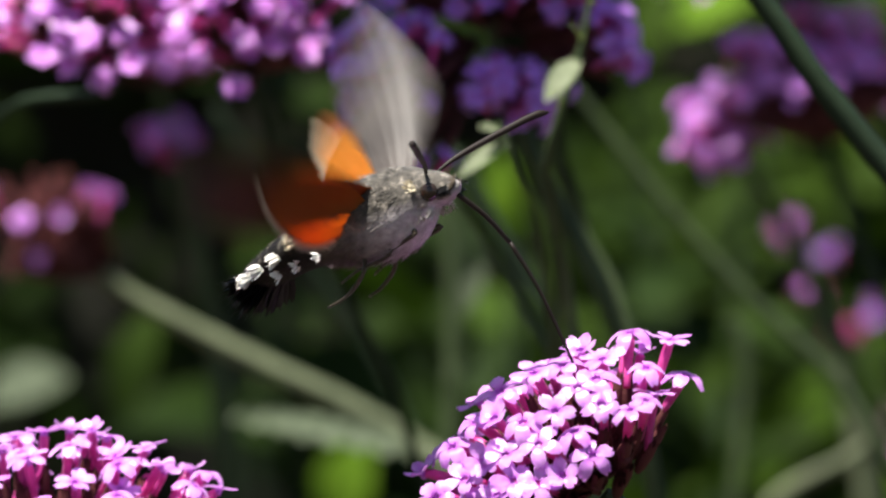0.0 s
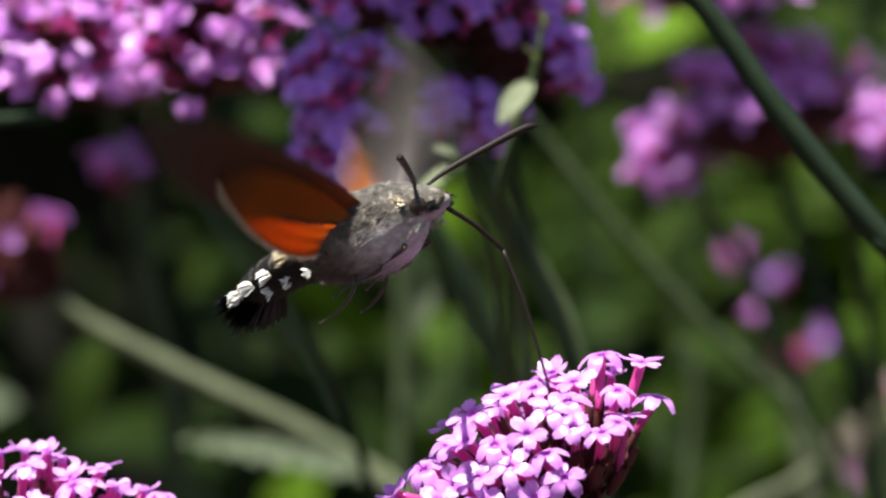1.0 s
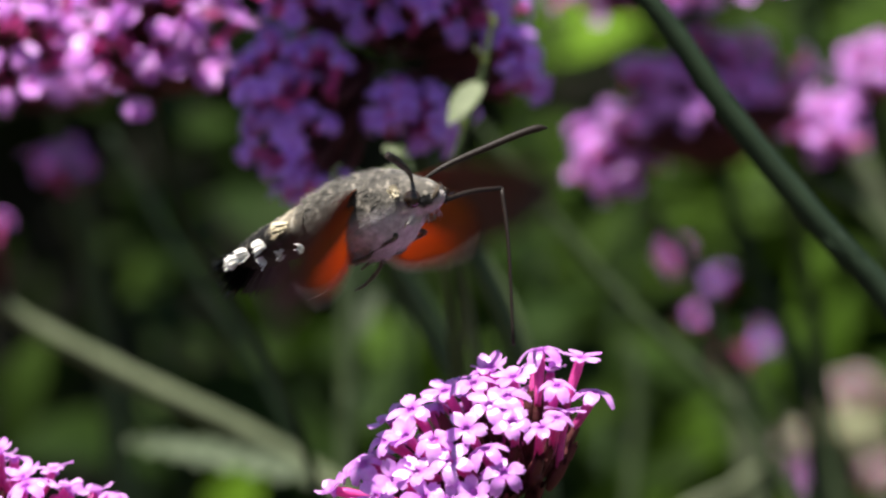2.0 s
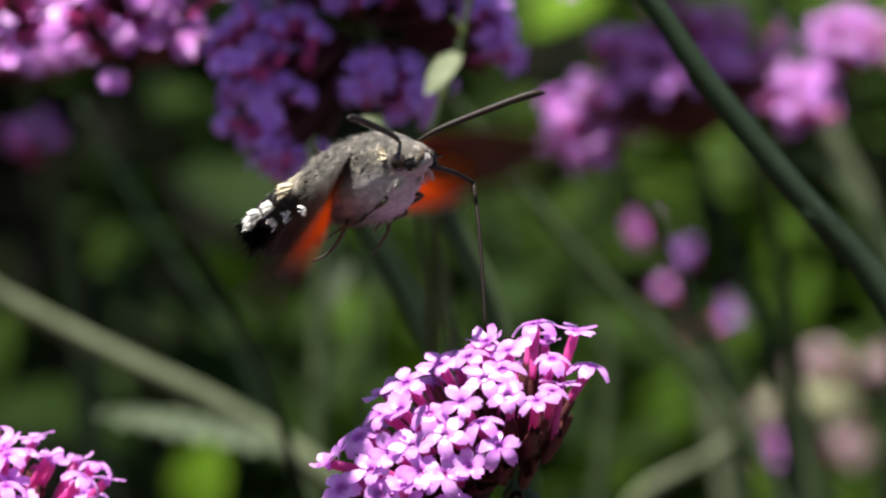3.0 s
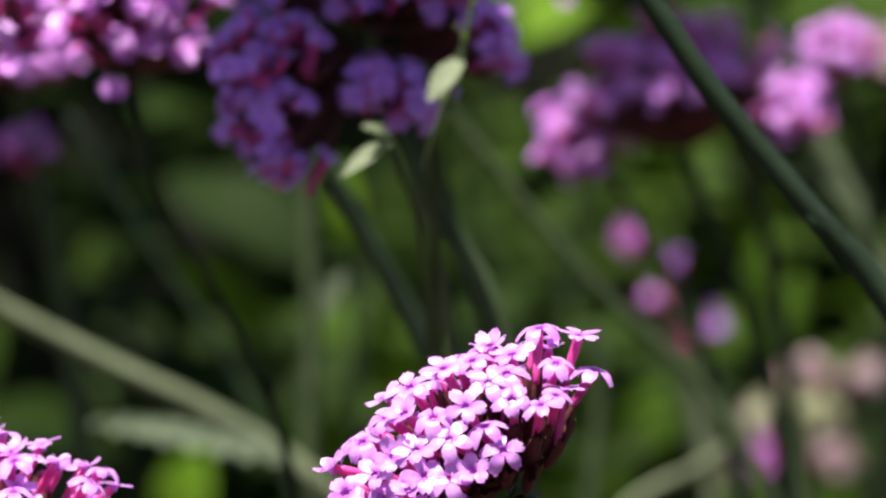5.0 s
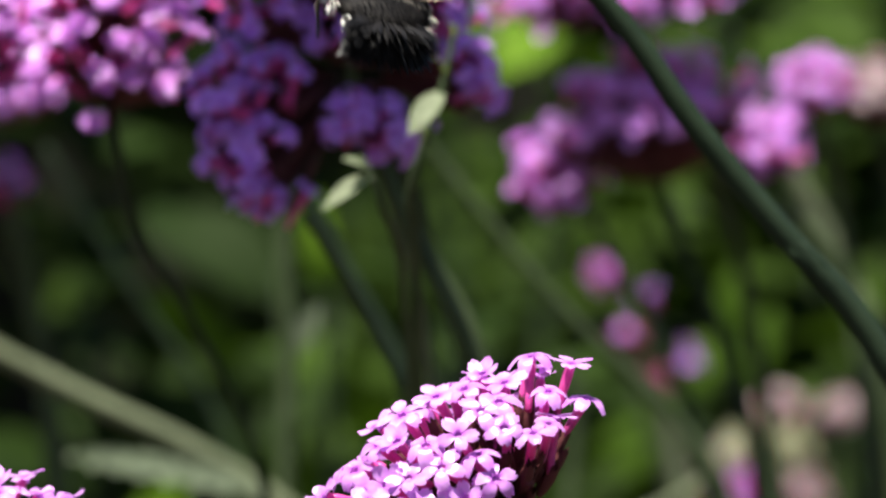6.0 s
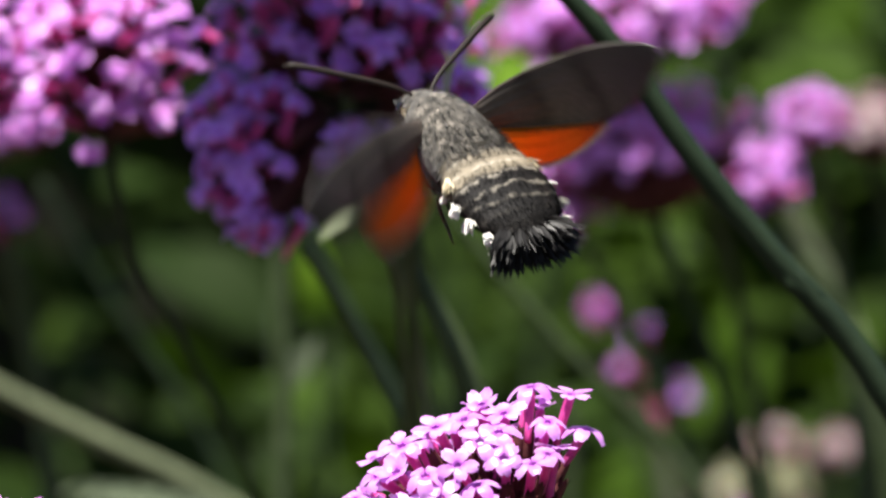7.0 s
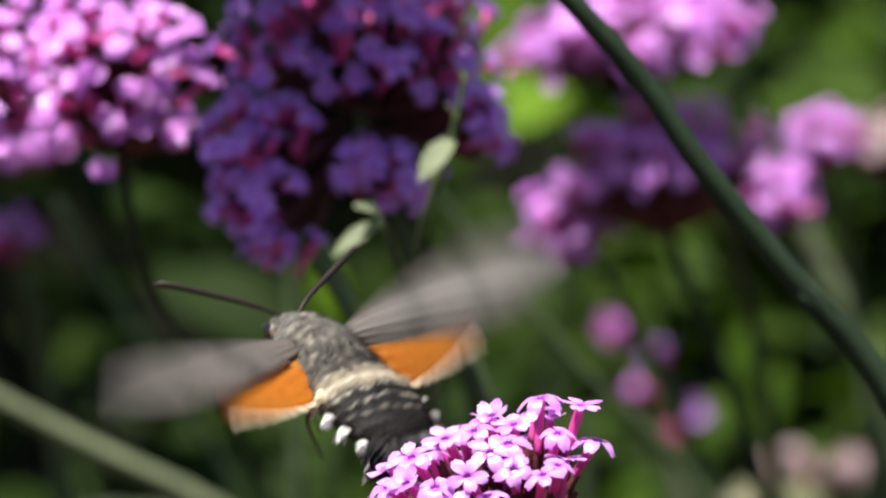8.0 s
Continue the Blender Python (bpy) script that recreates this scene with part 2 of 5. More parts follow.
def finish(bm, name, mats, smooth=True):
    me = bpy.data.meshes.new(name)
    bm.to_mesh(me)
    bm.free()
    for m in mats if isinstance(mats, (list, tuple)) else [mats]:
        me.materials.append(m)
    if smooth:
        for p in me.polygons:
            p.use_smooth = True
    return me


def part(name, bm, material, parent, label=""):
    me = bm if isinstance(bm, bpy.types.Mesh) else finish(bm, name, material)
    ob = new(name, me)
    ob.parent = parent
    if label:
        tagged(ob, label)
    return ob


def smooth_path(points, n):
    """Points along a smooth curve through a few knots, without overshoot where the knots are uneven."""
    p = [Vector(q) for q in points]
    p = [p[0] * 2 - p[1], *p, p[-1] * 2 - p[-2]]
    out = []
    for k in range(n + 1):
        s = k / n * (len(p) - 3)
        i = min(int(s), len(p) - 4)
        s -= i
        q = p[i:i + 4]
        t = [0.0]
        for a, b in zip(q, q[1:]):
            t.append(t[-1] + max((b - a).length, 1e-7) ** 0.5)
        x = t[1] + (t[2] - t[1]) * s
        row, step = q, 1
        while len(row) > 1:
            nxt = []
            for j in range(len(row) - 1):
                lo, hi = (t[j], t[j + step]) if step < 3 else (t[1], t[2])
                if step == 2:
                    lo, hi = t[j], t[j + 2]
                f = (x - lo) / (hi - lo)
                nxt.append(row[j] * (1 - f) + row[j + 1] * f)
            row, step = nxt, step + 1
        out.append(row[0])
    return out


def tube(bm, path, radii, sides=8, ridge=0.0, mat=0, cap=True):
    """Skins a path with rings; ridge makes it four-angled."""
    rings, n = [], len(path)
    ref = Vector((0.31, 0.17, 0.93))
    for k, p in enumerate(path):
        t = (path[min(k + 1, n - 1)] - path[max(k - 1, 0)]).normalized()
        a = t.cross(ref)
        if a.length < 0.05:
            a = t.cross(Vector((1, 0, 0)))
        a.normalize()
        b = t.cross(a)
        r = radii[k] if isinstance(radii, (list, tuple)) else radii
        ring = []
        for s in range(sides):
            w = s / sides * math.tau
            rr = r * (1 + ridge * math.cos(4 * w))
            ring.append(bm.verts.new(p + a * (rr * math.cos(w)) + b * (rr * math.sin(w))))
        rings.append(ring)
    for r0, r1 in zip(rings, rings[1:]):
        for s in range(sides):
            f = bm.faces.new((r0[s], r0[(s + 1) % sides], r1[(s + 1) % sides], r1[s]))
            f.material_index = mat
    if cap:
        for ring, flip in ((rings[0], True), (rings[-1], False)):
            f = bm.faces.new(ring[::-1] if flip else ring)
            f.material_index = mat
    return rings


def blade(bm, root, tip, width, normal, sag=0.15, steps=5, mat=0, fold=0.25):
    """A pointed leaf with a folded midrib that bends under its weight."""
    root, tip, normal = Vector(root), Vector(tip), Vector(normal).normalized()
    along = tip - root
    side = along.cross(normal).normalized()
    up = side.cross(along).normalized()
    rows = []
    for k in range(steps + 1):
        s = k / steps
        w = width * (math.sin(math.pi * min(s * 0.9 + 0.08, 1)) ** 0.8) * 0.5
        c = root + along * s + up * (along.length * sag * math.sin(math.pi * s) * 0.6)
        lift = up * (w * fold)
        rows.append([bm.verts.new(c - side * w + lift), bm.verts.new(c), bm.verts.new(c + side * w + lift)])
    for a, b in zip(rows, rows[1:]):
        for j in range(2):
            f = bm.faces.new((a[j], a[j + 1], b[j + 1], b[j]))
            f.material_index = mat


# ---- verbena ----
def corolla_mesh(seed, curl, open_r):
    """Five notched lobes round a narrow throat; the face looks along +z."""
    rnd = random.Random(seed)
    bm = bmesh.new()
    for k in range(5):
        turn = k / 5 * math.tau + rnd.uniform(-0.12, 0.12)
        size = open_r * rnd.uniform(0.9, 1.1)
        c = curl + rnd.uniform(-0.35, 0.35)
        skew = rnd.uniform(-0.2, 0.2)
        ruffle = rnd.uniform(-0.3, 0.3)
        grid = []
        for i in range(5):
            s = i / 4
            half = (0.36 + 0.74 * math.sin(math.pi * min(s * 0.78 + 0.02, 1))) * 0.72
            if i == 4:
                half *= 0.72
            row = []
            for j in range(5):
                q = j / 2 - 1
                r = 0.42 + s * (size - 0.42) - (0.34 if (i == 4 and j == 2) else 0) - 0.2 * s * q * q
                x, y = r, q * half + skew * s * s
                z = 0.5 * s - 0.42 * c * s ** 2.2 * size + 0.12 * q * q * (1 - s) + ruffle * s * q * abs(q) + 0.16 * s * (1 - q * q)
                row.append(bm.verts.new(Vector((x * math.cos(turn) - y * math.sin(turn), x * math.sin(turn) + y * math.cos(turn), z)) * MM))
            grid.append(row)
        for a, b in zip(grid, grid[1:]):
            for j in range(4):
                bm.faces.new((a[j], a[j + 1], b[j + 1], b[j]))
    # throat
    tube(bm, [Vector((0, 0, -0.8 * MM)), Vector((0, 0, -0.1 * MM)), Vector((0, 0, 0.12 * MM))], [0.42 * MM, 0.5 * MM, 0.62 * MM], 8, cap=False)
    f = [bm.verts.new(Vector((0.5 * math.cos(a / 6 * math.tau), 0.5 * math.sin(a / 6 * math.tau), -0.35)) * MM) for a in range(6)]
    bm.faces.new(f)
    return bm


def tube_mesh(bend, length):
    bm = bmesh.new()
    pts = [Vector((bend * (1 - s) ** 2, 0, (s - 1) * length)) * MM for s in (0, 0.25, 0.5, 0.75, 0.93)]
    tube(bm, pts, [0.42 * MM, 0.5 * MM, 0.56 * MM, 0.62 * MM, 0.55 * MM], 7)
    return bm


def bud_mesh():
    bm = bmesh.new()
    pts = [Vector((0, 0, z)) * MM for z in (-3.2, -2, -1, -0.3, 0.1)]
    tube(bm, pts, [0.35 * MM, 0.45 * MM, 0.5 * MM, 0.62 * MM, 0.28 * MM], 6)
    return bm


COROLLA = {key: [finish(corolla_mesh(40 + k, c, r), "corolla", MAT[key]) for k, (c, r) in enumerate(((0.5, 2.5), (1.0, 2.65), (0.1, 2.35), (1.5, 2.5), (0.7, 2.7), (1.2, 2.2), (-0.5, 2.1), (1.8, 2.4)))]
           for key in ("petal", "violet", "faded", "straw")}
TUBE = {key: [finish(tube_mesh(b, l), "floret", MAT[key]) for b, l in ((0.6, 6.0), (1.4, 6.6), (-0.5, 5.6), (2.2, 6.2))] for key in ("tube", "straw")}


def calyx_mesh():
    """A narrow five-ribbed cup that ends in short teeth."""
    bm = bmesh.new()
    rings = tube(bm, [Vector((0, 0, z)) * MM for z in (-4.2, -3.2, -1.6, -0.4)], [0.35 * MM, 0.62 * MM, 0.72 * MM, 0.6 * MM], 10, cap=False)
    for k in range(0, 10, 2):
        a, b, c = rings[-1][k], rings[-1][(k + 1) % 10], rings[-1][(k + 2) % 10]
        tip = bm.verts.new(b.co + Vector((0, 0, 0.8 * MM)))
        bm.faces.new((a, b, tip))
        bm.faces.new((b, c, tip))
    return bm


CALYX = finish(calyx_mesh(), "calyx", MAT["calyx"])
BUD = finish(bud_mesh(), "bud", MAT["tube"])
BUD_DRY = finish(bud_mesh(), "bud", MAT["dry"])


def facing(p, z_axis, twist):
    z = Vector(z_axis).normalized()
    return Matrix.Translation(p) @ z.to_track_quat("Z", "Y").to_matrix().to_4x4() @ Matrix.Rotation(twist, 4, "Z")


def stem_thing(root, path, r0, r1, material, name="stem", sides=8):
    bm = bmesh.new()
    n = len(path)
    tube(bm, path, [r0 + (r1 - r0) * k / (n - 1) for k in range(n)], sides, 0.13)
    return part(name, bm, material, root)


def verbena(centre, axis, along, radii, count, seed, label, knots=(), petal="petal", cover=1.75, stem="stem", thick=1.3, buds=0.12, dry=False, drop=9.0, rise=0.3, near=False, neck=None, tangle=0.5, bare=0.0, extra=(), faces=(), gaze_to=None, group="verbena blossoms"):
    """A verbena: a stem from the soil, a cluster of calyces and a dome of florets.
    centre: middle of the dome's base; axis: where the dome points; along: its long way; radii in mm: long, across, high.
    gaze_to: where the florets of a sunny head turn; faces: florets that stand out, as mm right of and above the neck and how far they nod outwards."""
    rnd = random.Random(seed)
    centre = Vector(centre)
    n = Vector(axis).normalized()
    a = Vector(along)
    a = (a - n * a.dot(n)).normalized()
    b = n.cross(a)
    neck = Vector(neck) if neck else centre - n * (drop * MM)
    ground_x = knots[-1] if knots else neck + Vector((0.01, 0.02, 0))
    foot = Vector((ground_x[0] * 1.0, ground_x[1], 0.0))
    root = new("verbena")
    root.location = foot
    tagged(root, label, "flower", group)
    inv = -foot
    pts = smooth_path([neck + inv + (centre - neck) * 0.3, neck + inv, *[Vector(k) + inv for k in knots], Vector((0, 0, -0.02))], 40)
    stem_thing(root, pts, thick * 0.85 * MM, thick * 1.5 * MM, MAT[stem])
    calyx = bmesh.new()
    golden = math.pi * (3 - math.sqrt(5))
    clusters = [(centre, n, a, radii, count)]
    for c, ax, al, rad, num in extra:
        ax = Vector(ax).normalized()
        clusters.append((Vector(c), ax, (Vector(al) - ax * Vector(al).dot(ax)).normalized(), rad, num))

    def floret(p, fan, gaze, size=(0.86, 1.12)):
        ob = part("floret", rnd.choice(TUBE["straw" if petal == "straw" else "tube"]), None, root)
        ob.matrix_basis = Matrix.Translation(inv) @ facing(p, fan, rnd.uniform(0, math.tau))
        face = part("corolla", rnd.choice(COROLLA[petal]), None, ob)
        turn = ob.matrix_basis.to_3x3().inverted() @ gaze
        face.matrix_basis = facing((0, 0, 0), turn, rnd.uniform(0, math.tau)) @ Matrix.Scale(rnd.uniform(*size), 4)

    axes = Matrix((a / radii[0], b / radii[1], n / radii[2])) * (1 / MM)
    for x, z, nod in faces:
        # the near side of the dome straight in front of this spot
        e = neck + Vector((x * MM, 0, z * MM)) - centre
        o, d = axes @ Vector((e.x, 0, e.z)), axes @ Vector((0, 1, 0))
        h = o.dot(d) ** 2 - d.length_squared * (o.length_squared - 1)
        y = (-o.dot(d) - math.sqrt(max(h, 0.0))) / d.length_squared
        p = centre + Vector((e.x, y, e.z))
        out = (axes.transposed() @ (axes @ (p - centre))).normalized()
        fan = (p - neck).normalized() + out * 0.2
        floret(p, fan, out * 0.5 + SUN * (1.1 - 0.7 * nod) + Vector((-0.1, -0.75, 0.1)) * nod + Vector([rnd.uniform(-0.15, 0.15) for _ in range(3)]), (0.98, 1.2))
        ob = part("calyx", CALYX, None, root)
        ob.matrix_basis = facing(p + inv - fan.normalized() * (4.6 * MM), fan, rnd.uniform(0, math.tau))
    for centre, n, a, radii, count in clusters:
        b = n.cross(a)
        source = neck if centre is clusters[0][0] else centre - n * (radii[2] * 0.8 * MM)
        for k in range(count):
            h = 1 - (k + 0.5) / count * cover * 0.62
            w = k * golden + rnd.uniform(-0.25, 0.25)
            s = math.sqrt(max(0.0, 1 - h * h))
            q = rnd.uniform(0.84, 1.08) if near else rnd.uniform(0.62, 1.14)
            p = centre + (a * (radii[0] * s * math.cos(w)) + b * (radii[1] * s * math.sin(w)) + n * (radii[2] * h)) * (q * MM)
            out = (a * (s * math.cos(w) / radii[0]) + b * (s * math.sin(w) / radii[1]) + n * (h / radii[2])).normalized()
            out = (out * 0.85 + Vector((0, 0, rise)) + Vector([rnd.uniform(-0.32, 0.32) for _ in range(3)])).normalized()
            m = Matrix.Translation(inv) @ facing(p, out, rnd.uniform(0, math.tau))
            base = p + inv - out * (5.2 * MM)
            hub = neck + inv + n * (3 * MM) + (base - neck - inv) * 0.25
            if near:
                ob = part("calyx", CALYX, None, root)
                ob.matrix_basis = facing(base + out * (1.4 * MM), out * 0.7 + (base - hub).normalized() * 0.5, rnd.uniform(0, math.tau))
                tube(calyx, [hub, hub.lerp(base, 0.5) - n * (0.6 * MM), base - out * MM], [0.4 * MM, 0.45 * MM, 0.5 * MM], 6)
            else:
                tube(calyx, [hub, hub.lerp(base, 0.55) - n * (0.6 * MM), base, base + out * (1.6 * MM)], [0.5 * MM, 0.6 * MM, 0.75 * MM, 0.55 * MM], 6)
            if bare and (p.x - neck.x) * 0.727 - (p.z - neck.z) * 0.687 > bare * MM and rnd.random() < 0.93:
                continue
            if rnd.random() < buds and (h < 0.75 or dry or buds > 0.95):
                ob = part("bud", BUD_DRY if dry else BUD, None, root)
                ob.matrix_basis = m @ pose(0, 0, -2.2 * MM)
                continue
            if faces and p.y < clusters[0][0].y + 3 * MM and any((p.x - neck.x - x * MM) ** 2 + (p.z - neck.z - z * MM) ** 2 < (2.5 * MM) ** 2 for x, z, nod in faces):
                continue
            if near:
                fan = (p - source).normalized() * 0.75 + out * 0.35 + Vector([rnd.uniform(-0.12, 0.12) for _ in range(3)])
                floret(p, fan, out * 0.7 + SUN * rnd.uniform(0.2, 0.9) + Vector([rnd.uniform(-0.3, 0.3) for _ in range(3)]))
            else:
                floret(p, out, (out * 0.45 + Vector(gaze_to) if gaze_to else out) + Vector([rnd.uniform(-0.3, 0.3) for _ in range(3)]))
        for k in range(count * 3 // 2 if near else int(count * tangle)):
            w, s = rnd.uniform(0, math.tau), math.sqrt(rnd.random())
            p = centre + inv + (a * (radii[0] * 0.8 * s * math.cos(w)) + b * (radii[1] * 0.8 * s * math.sin(w)) + n * (radii[2] * (0.5 - 0.7 * s * s) - 1.5)) * MM
            hub = neck + inv + n * (2 * MM)
            if near:
                ob = part("calyx", CALYX, None, root)
                ob.matrix_basis = facing(p, (p - hub).normalized() + Vector((0, 0, 0.2)), w)
                continue
            tube(calyx, [hub.lerp(p, 0.2), hub.lerp(p, 0.65), p, p.lerp(hub, -0.12)], [0.5 * MM, 0.75 * MM, 0.7 * MM, 0.2 * MM], 5)
    tagged(part("flower_stalk", calyx, MAT["calyx"], root, "dark reddish tangle of short flower stalks"), kind="stuff")
    return root


# ---- ground and hedge ----
def ground():
    bm = bmesh.new()
    n = 24
    grid = []
    for i in range(n + 1):
        row = []
        for j in range(n + 1):
            x, y = (i / n * 2 - 1), (j / n * 2 - 1)
            x, y = 300 * x * abs(x) ** 2, 300 * y * abs(y) ** 2
            row.append(bm.verts.new((x, y, 0.02 * noise.noise(Vector((x * 0.9, y * 0.9, 0))))))
        grid.append(row)
    for i in range(n):
        for j in range(n):
            bm.faces.new((grid[i][j], grid[i + 1][j], grid[i + 1][j + 1], grid[i][j + 1]))
    ob = new("ground", finish(bm, "ground", MAT["soil"]))
    return tagged(ob, "dark crumbly garden soil under the flowers", "ground", kind="structure")


ground()


def hedge(y0, x0, x1, top, count, seed, label):
    """A clipped leafy mass: a solid core, near black for the shade inside, wrapped in many leaves."""
    rnd = random.Random(seed)
    root = new("hedge")
    root.location = (0, y0, 0)
    tagged(root, label, "hedge")
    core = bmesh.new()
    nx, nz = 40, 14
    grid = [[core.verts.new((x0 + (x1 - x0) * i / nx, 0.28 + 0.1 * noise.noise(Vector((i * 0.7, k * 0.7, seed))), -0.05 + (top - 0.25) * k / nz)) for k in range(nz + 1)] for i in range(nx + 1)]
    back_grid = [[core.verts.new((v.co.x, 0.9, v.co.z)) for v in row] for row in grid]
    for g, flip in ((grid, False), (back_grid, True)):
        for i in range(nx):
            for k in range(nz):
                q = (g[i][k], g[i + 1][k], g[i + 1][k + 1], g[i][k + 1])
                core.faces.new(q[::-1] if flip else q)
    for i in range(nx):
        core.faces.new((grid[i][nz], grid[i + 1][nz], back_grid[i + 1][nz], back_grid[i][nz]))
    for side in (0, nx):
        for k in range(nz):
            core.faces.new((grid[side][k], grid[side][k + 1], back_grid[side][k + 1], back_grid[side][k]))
    part("shade_core", core, MAT["hedge_shade"], root)
    leaves = bmesh.new()
    for _ in range(count):
        x, z = rnd.uniform(x0, x1), (rnd.uniform(0.05, top) if rnd.random() < 0.6 else rnd.uniform(1.25, top))
        lump = noise.noise(Vector((x * 3.2, z * 3.2, seed)))
        # the crown above the view juts forward, added to shade the leaves below
        over = min(max((z - 1.22) / 0.3, 0), 1)
        y = -0.22 * lump + rnd.uniform(-0.12, 0.3) - 0.55 * over * over * (3 - 2 * over) * rnd.random() ** 0.5
        if z > top - 0.28:
            y += rnd.uniform(0, 0.75)
        d = Vector((rnd.uniform(-1, 1), rnd.uniform(-0.9, 0.2), rnd.uniform(-0.7, 0.6))).normalized()
        l = rnd.uniform(0.025, 0.06)
        nrm = Vector((rnd.uniform(-0.7, 0.7), -0.6, rnd.uniform(-0.4, 0.6)))
        blade(leaves, (x, y, z), Vector((x, y, z)) + d * l, l * rnd.uniform(0.4, 0.6), nrm, 0.15, 3)
    for _ in range(count // 3):
        x = rnd.uniform(x0, x1)
        if rnd.random() < 0.45:
            p = Vector((x, rnd.uniform(0.1, 1.0), top - 0.25 + rnd.uniform(-0.1, 0.14)))
        elif rnd.random() < 0.8:
            p = Vector((x, 0.9 + rnd.uniform(-0.05, 0.2), rnd.uniform(0.05, top - 0.1)))
        else:
            p = Vector((rnd.choice((x0, x1)) + rnd.uniform(-0.15, 0.15), rnd.uniform(0, 1.0), rnd.uniform(0.05, top - 0.1)))
        d = Vector([rnd.uniform(-1, 1) for _ in range(3)]).normalized()
        l = rnd.uniform(0.04, 0.085)
        blade(leaves, p, p + d * l, l * 0.55, (rnd.uniform(-0.6, 0.6), rnd.uniform(-0.6, 0.6), 1), 0.15, 3)
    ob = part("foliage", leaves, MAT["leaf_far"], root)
    tagged(ob, kind="stuff")
    return root


hedge(2.6, -2.2, 2.2, 1.8, 18000, 3, "dense dark green leafy hedge behind the flower bed")


def leafy_plant(foot, height, spread, count, seed, label, key="leaf", size=0.05):
    """A bushy clump: several thin stalks with leaves all along them."""
    rnd = random.Random(seed)
    root = new("leafy_plant")
    root.location = foot
    tagged(root, label, "plant", "leafy plants in the bed")
    leaves = bmesh.new()
    for _ in range(5):
        stalk = bmesh.new()
        w, s = rnd.uniform(0, math.tau), spread * math.sqrt(rnd.random())
        tip = Vector((s * math.cos(w), s * math.sin(w), height * rnd.uniform(0.8, 1.05)))
        pts = smooth_path([Vector((tip.x * 0.15, tip.y * 0.15, -0.02)), Vector((tip.x * 0.2, tip.y * 0.5, tip.z * 0.5)), tip], 10)
        tube(stalk, pts, [0.003 - 0.0021 * k / 10 for k in range(11)], 5)
        part("stalk", stalk, MAT["stem_dark"], root)
        for _ in range(count // 5):
            k = rnd.uniform(0.55, 1.0)
            p = pts[min(9, int(k * 10))].lerp(pts[min(10, int(k * 10) + 1)], rnd.random())
            a = rnd.uniform(0, math.tau)
            l = size * rnd.uniform(0.6, 1.5)
            d = Vector((math.cos(a), math.sin(a), rnd.uniform(-0.5, 0.6))).normalized()
            blade(leaves, p, p + d * l, l * rnd.uniform(0.32, 0.55), Vector((0, 0, 1)) + d * rnd.uniform(-0.4, 0.2) + Vector((rnd.uniform(-0.6, 0.6), rnd.uniform(-0.9, 0.3), 0)), 0.2, 4)
    tagged(part("foliage", leaves, MAT[key], root), kind="stuff")
    return root


rnd_bed = random.Random(17)
for k in range(26):
    d = rnd_bed.uniform(2.0, 3.3)
    u = rnd_bed.uniform(-12, 115)
    if u > 38 and d < 2.5:
        d += 0.5
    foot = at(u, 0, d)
    # left clumps take the darker hedge leaf: their shade is in the colour
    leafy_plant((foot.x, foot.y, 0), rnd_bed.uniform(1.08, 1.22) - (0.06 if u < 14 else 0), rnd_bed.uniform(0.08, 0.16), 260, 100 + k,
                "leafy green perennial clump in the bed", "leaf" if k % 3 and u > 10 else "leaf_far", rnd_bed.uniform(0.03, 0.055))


def broad_leaf_plant(leaves, label):
    """A plant with a few broad sunlit leaves held on stalks: leaf middle, width and length in mm, lean."""
    foot = Vector((leaves[0][0].x + 0.03, leaves[0][0].y + 0.05, 0))
    root = new("leafy_plant")
    root.location = foot
    tagged(root, label, "plant", "leafy plants in the bed")
    for c, w, l, d, key in leaves:
        d = Vector(d).normalized() * (l * MM * 0.5)
        p = c - foot
        stalk = bmesh.new()
        pts = smooth_path([Vector((0, 0, -0.02)), Vector((p.x * 0.3, p.y * 0.6 + 0.03, p.z * 0.6)), p - d + Vector((0, 0.01, -0.02)), p - d], 12)
        tube(stalk, pts, [0.0025 - 0.00015 * k for k in range(13)], 5)
        part("stalk", stalk, MAT["stem_dark"], root)
        bm = bmesh.new()
        blade(bm, p - d, p + d, w * MM, (-0.3, -0.75, 0.6), 0.15, 8)
        part("leaf", bm, MAT[key], root)
    return root


# each leaf is made sunny or dim by its blade colour
broad_leaf_plant([(at(-10.6, -27.7, 2.376), 20, 26, (0.3, -0.2, 1), "leaf_sun"), (at(-19.7, 0.6, 2.592), 15, 26, (1, -0.1, 0.6), "leaf"), (at(-1.3, 3.1, 2.538), 11, 17, (0.2, 0, 1), "leaf_half_sun"), (at(-5.6, -13.3, 2.484), 14, 40, (0.3, 0, 1), "leaf"), (at(-15.0, -17.3, 2.484), 14, 40, (-0.5, 0, 1), "leaf")], "leafy plant with a few sunlit yellow-green leaves")
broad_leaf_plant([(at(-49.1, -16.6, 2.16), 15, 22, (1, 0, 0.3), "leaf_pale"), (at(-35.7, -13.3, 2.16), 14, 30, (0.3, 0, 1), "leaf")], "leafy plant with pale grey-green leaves")
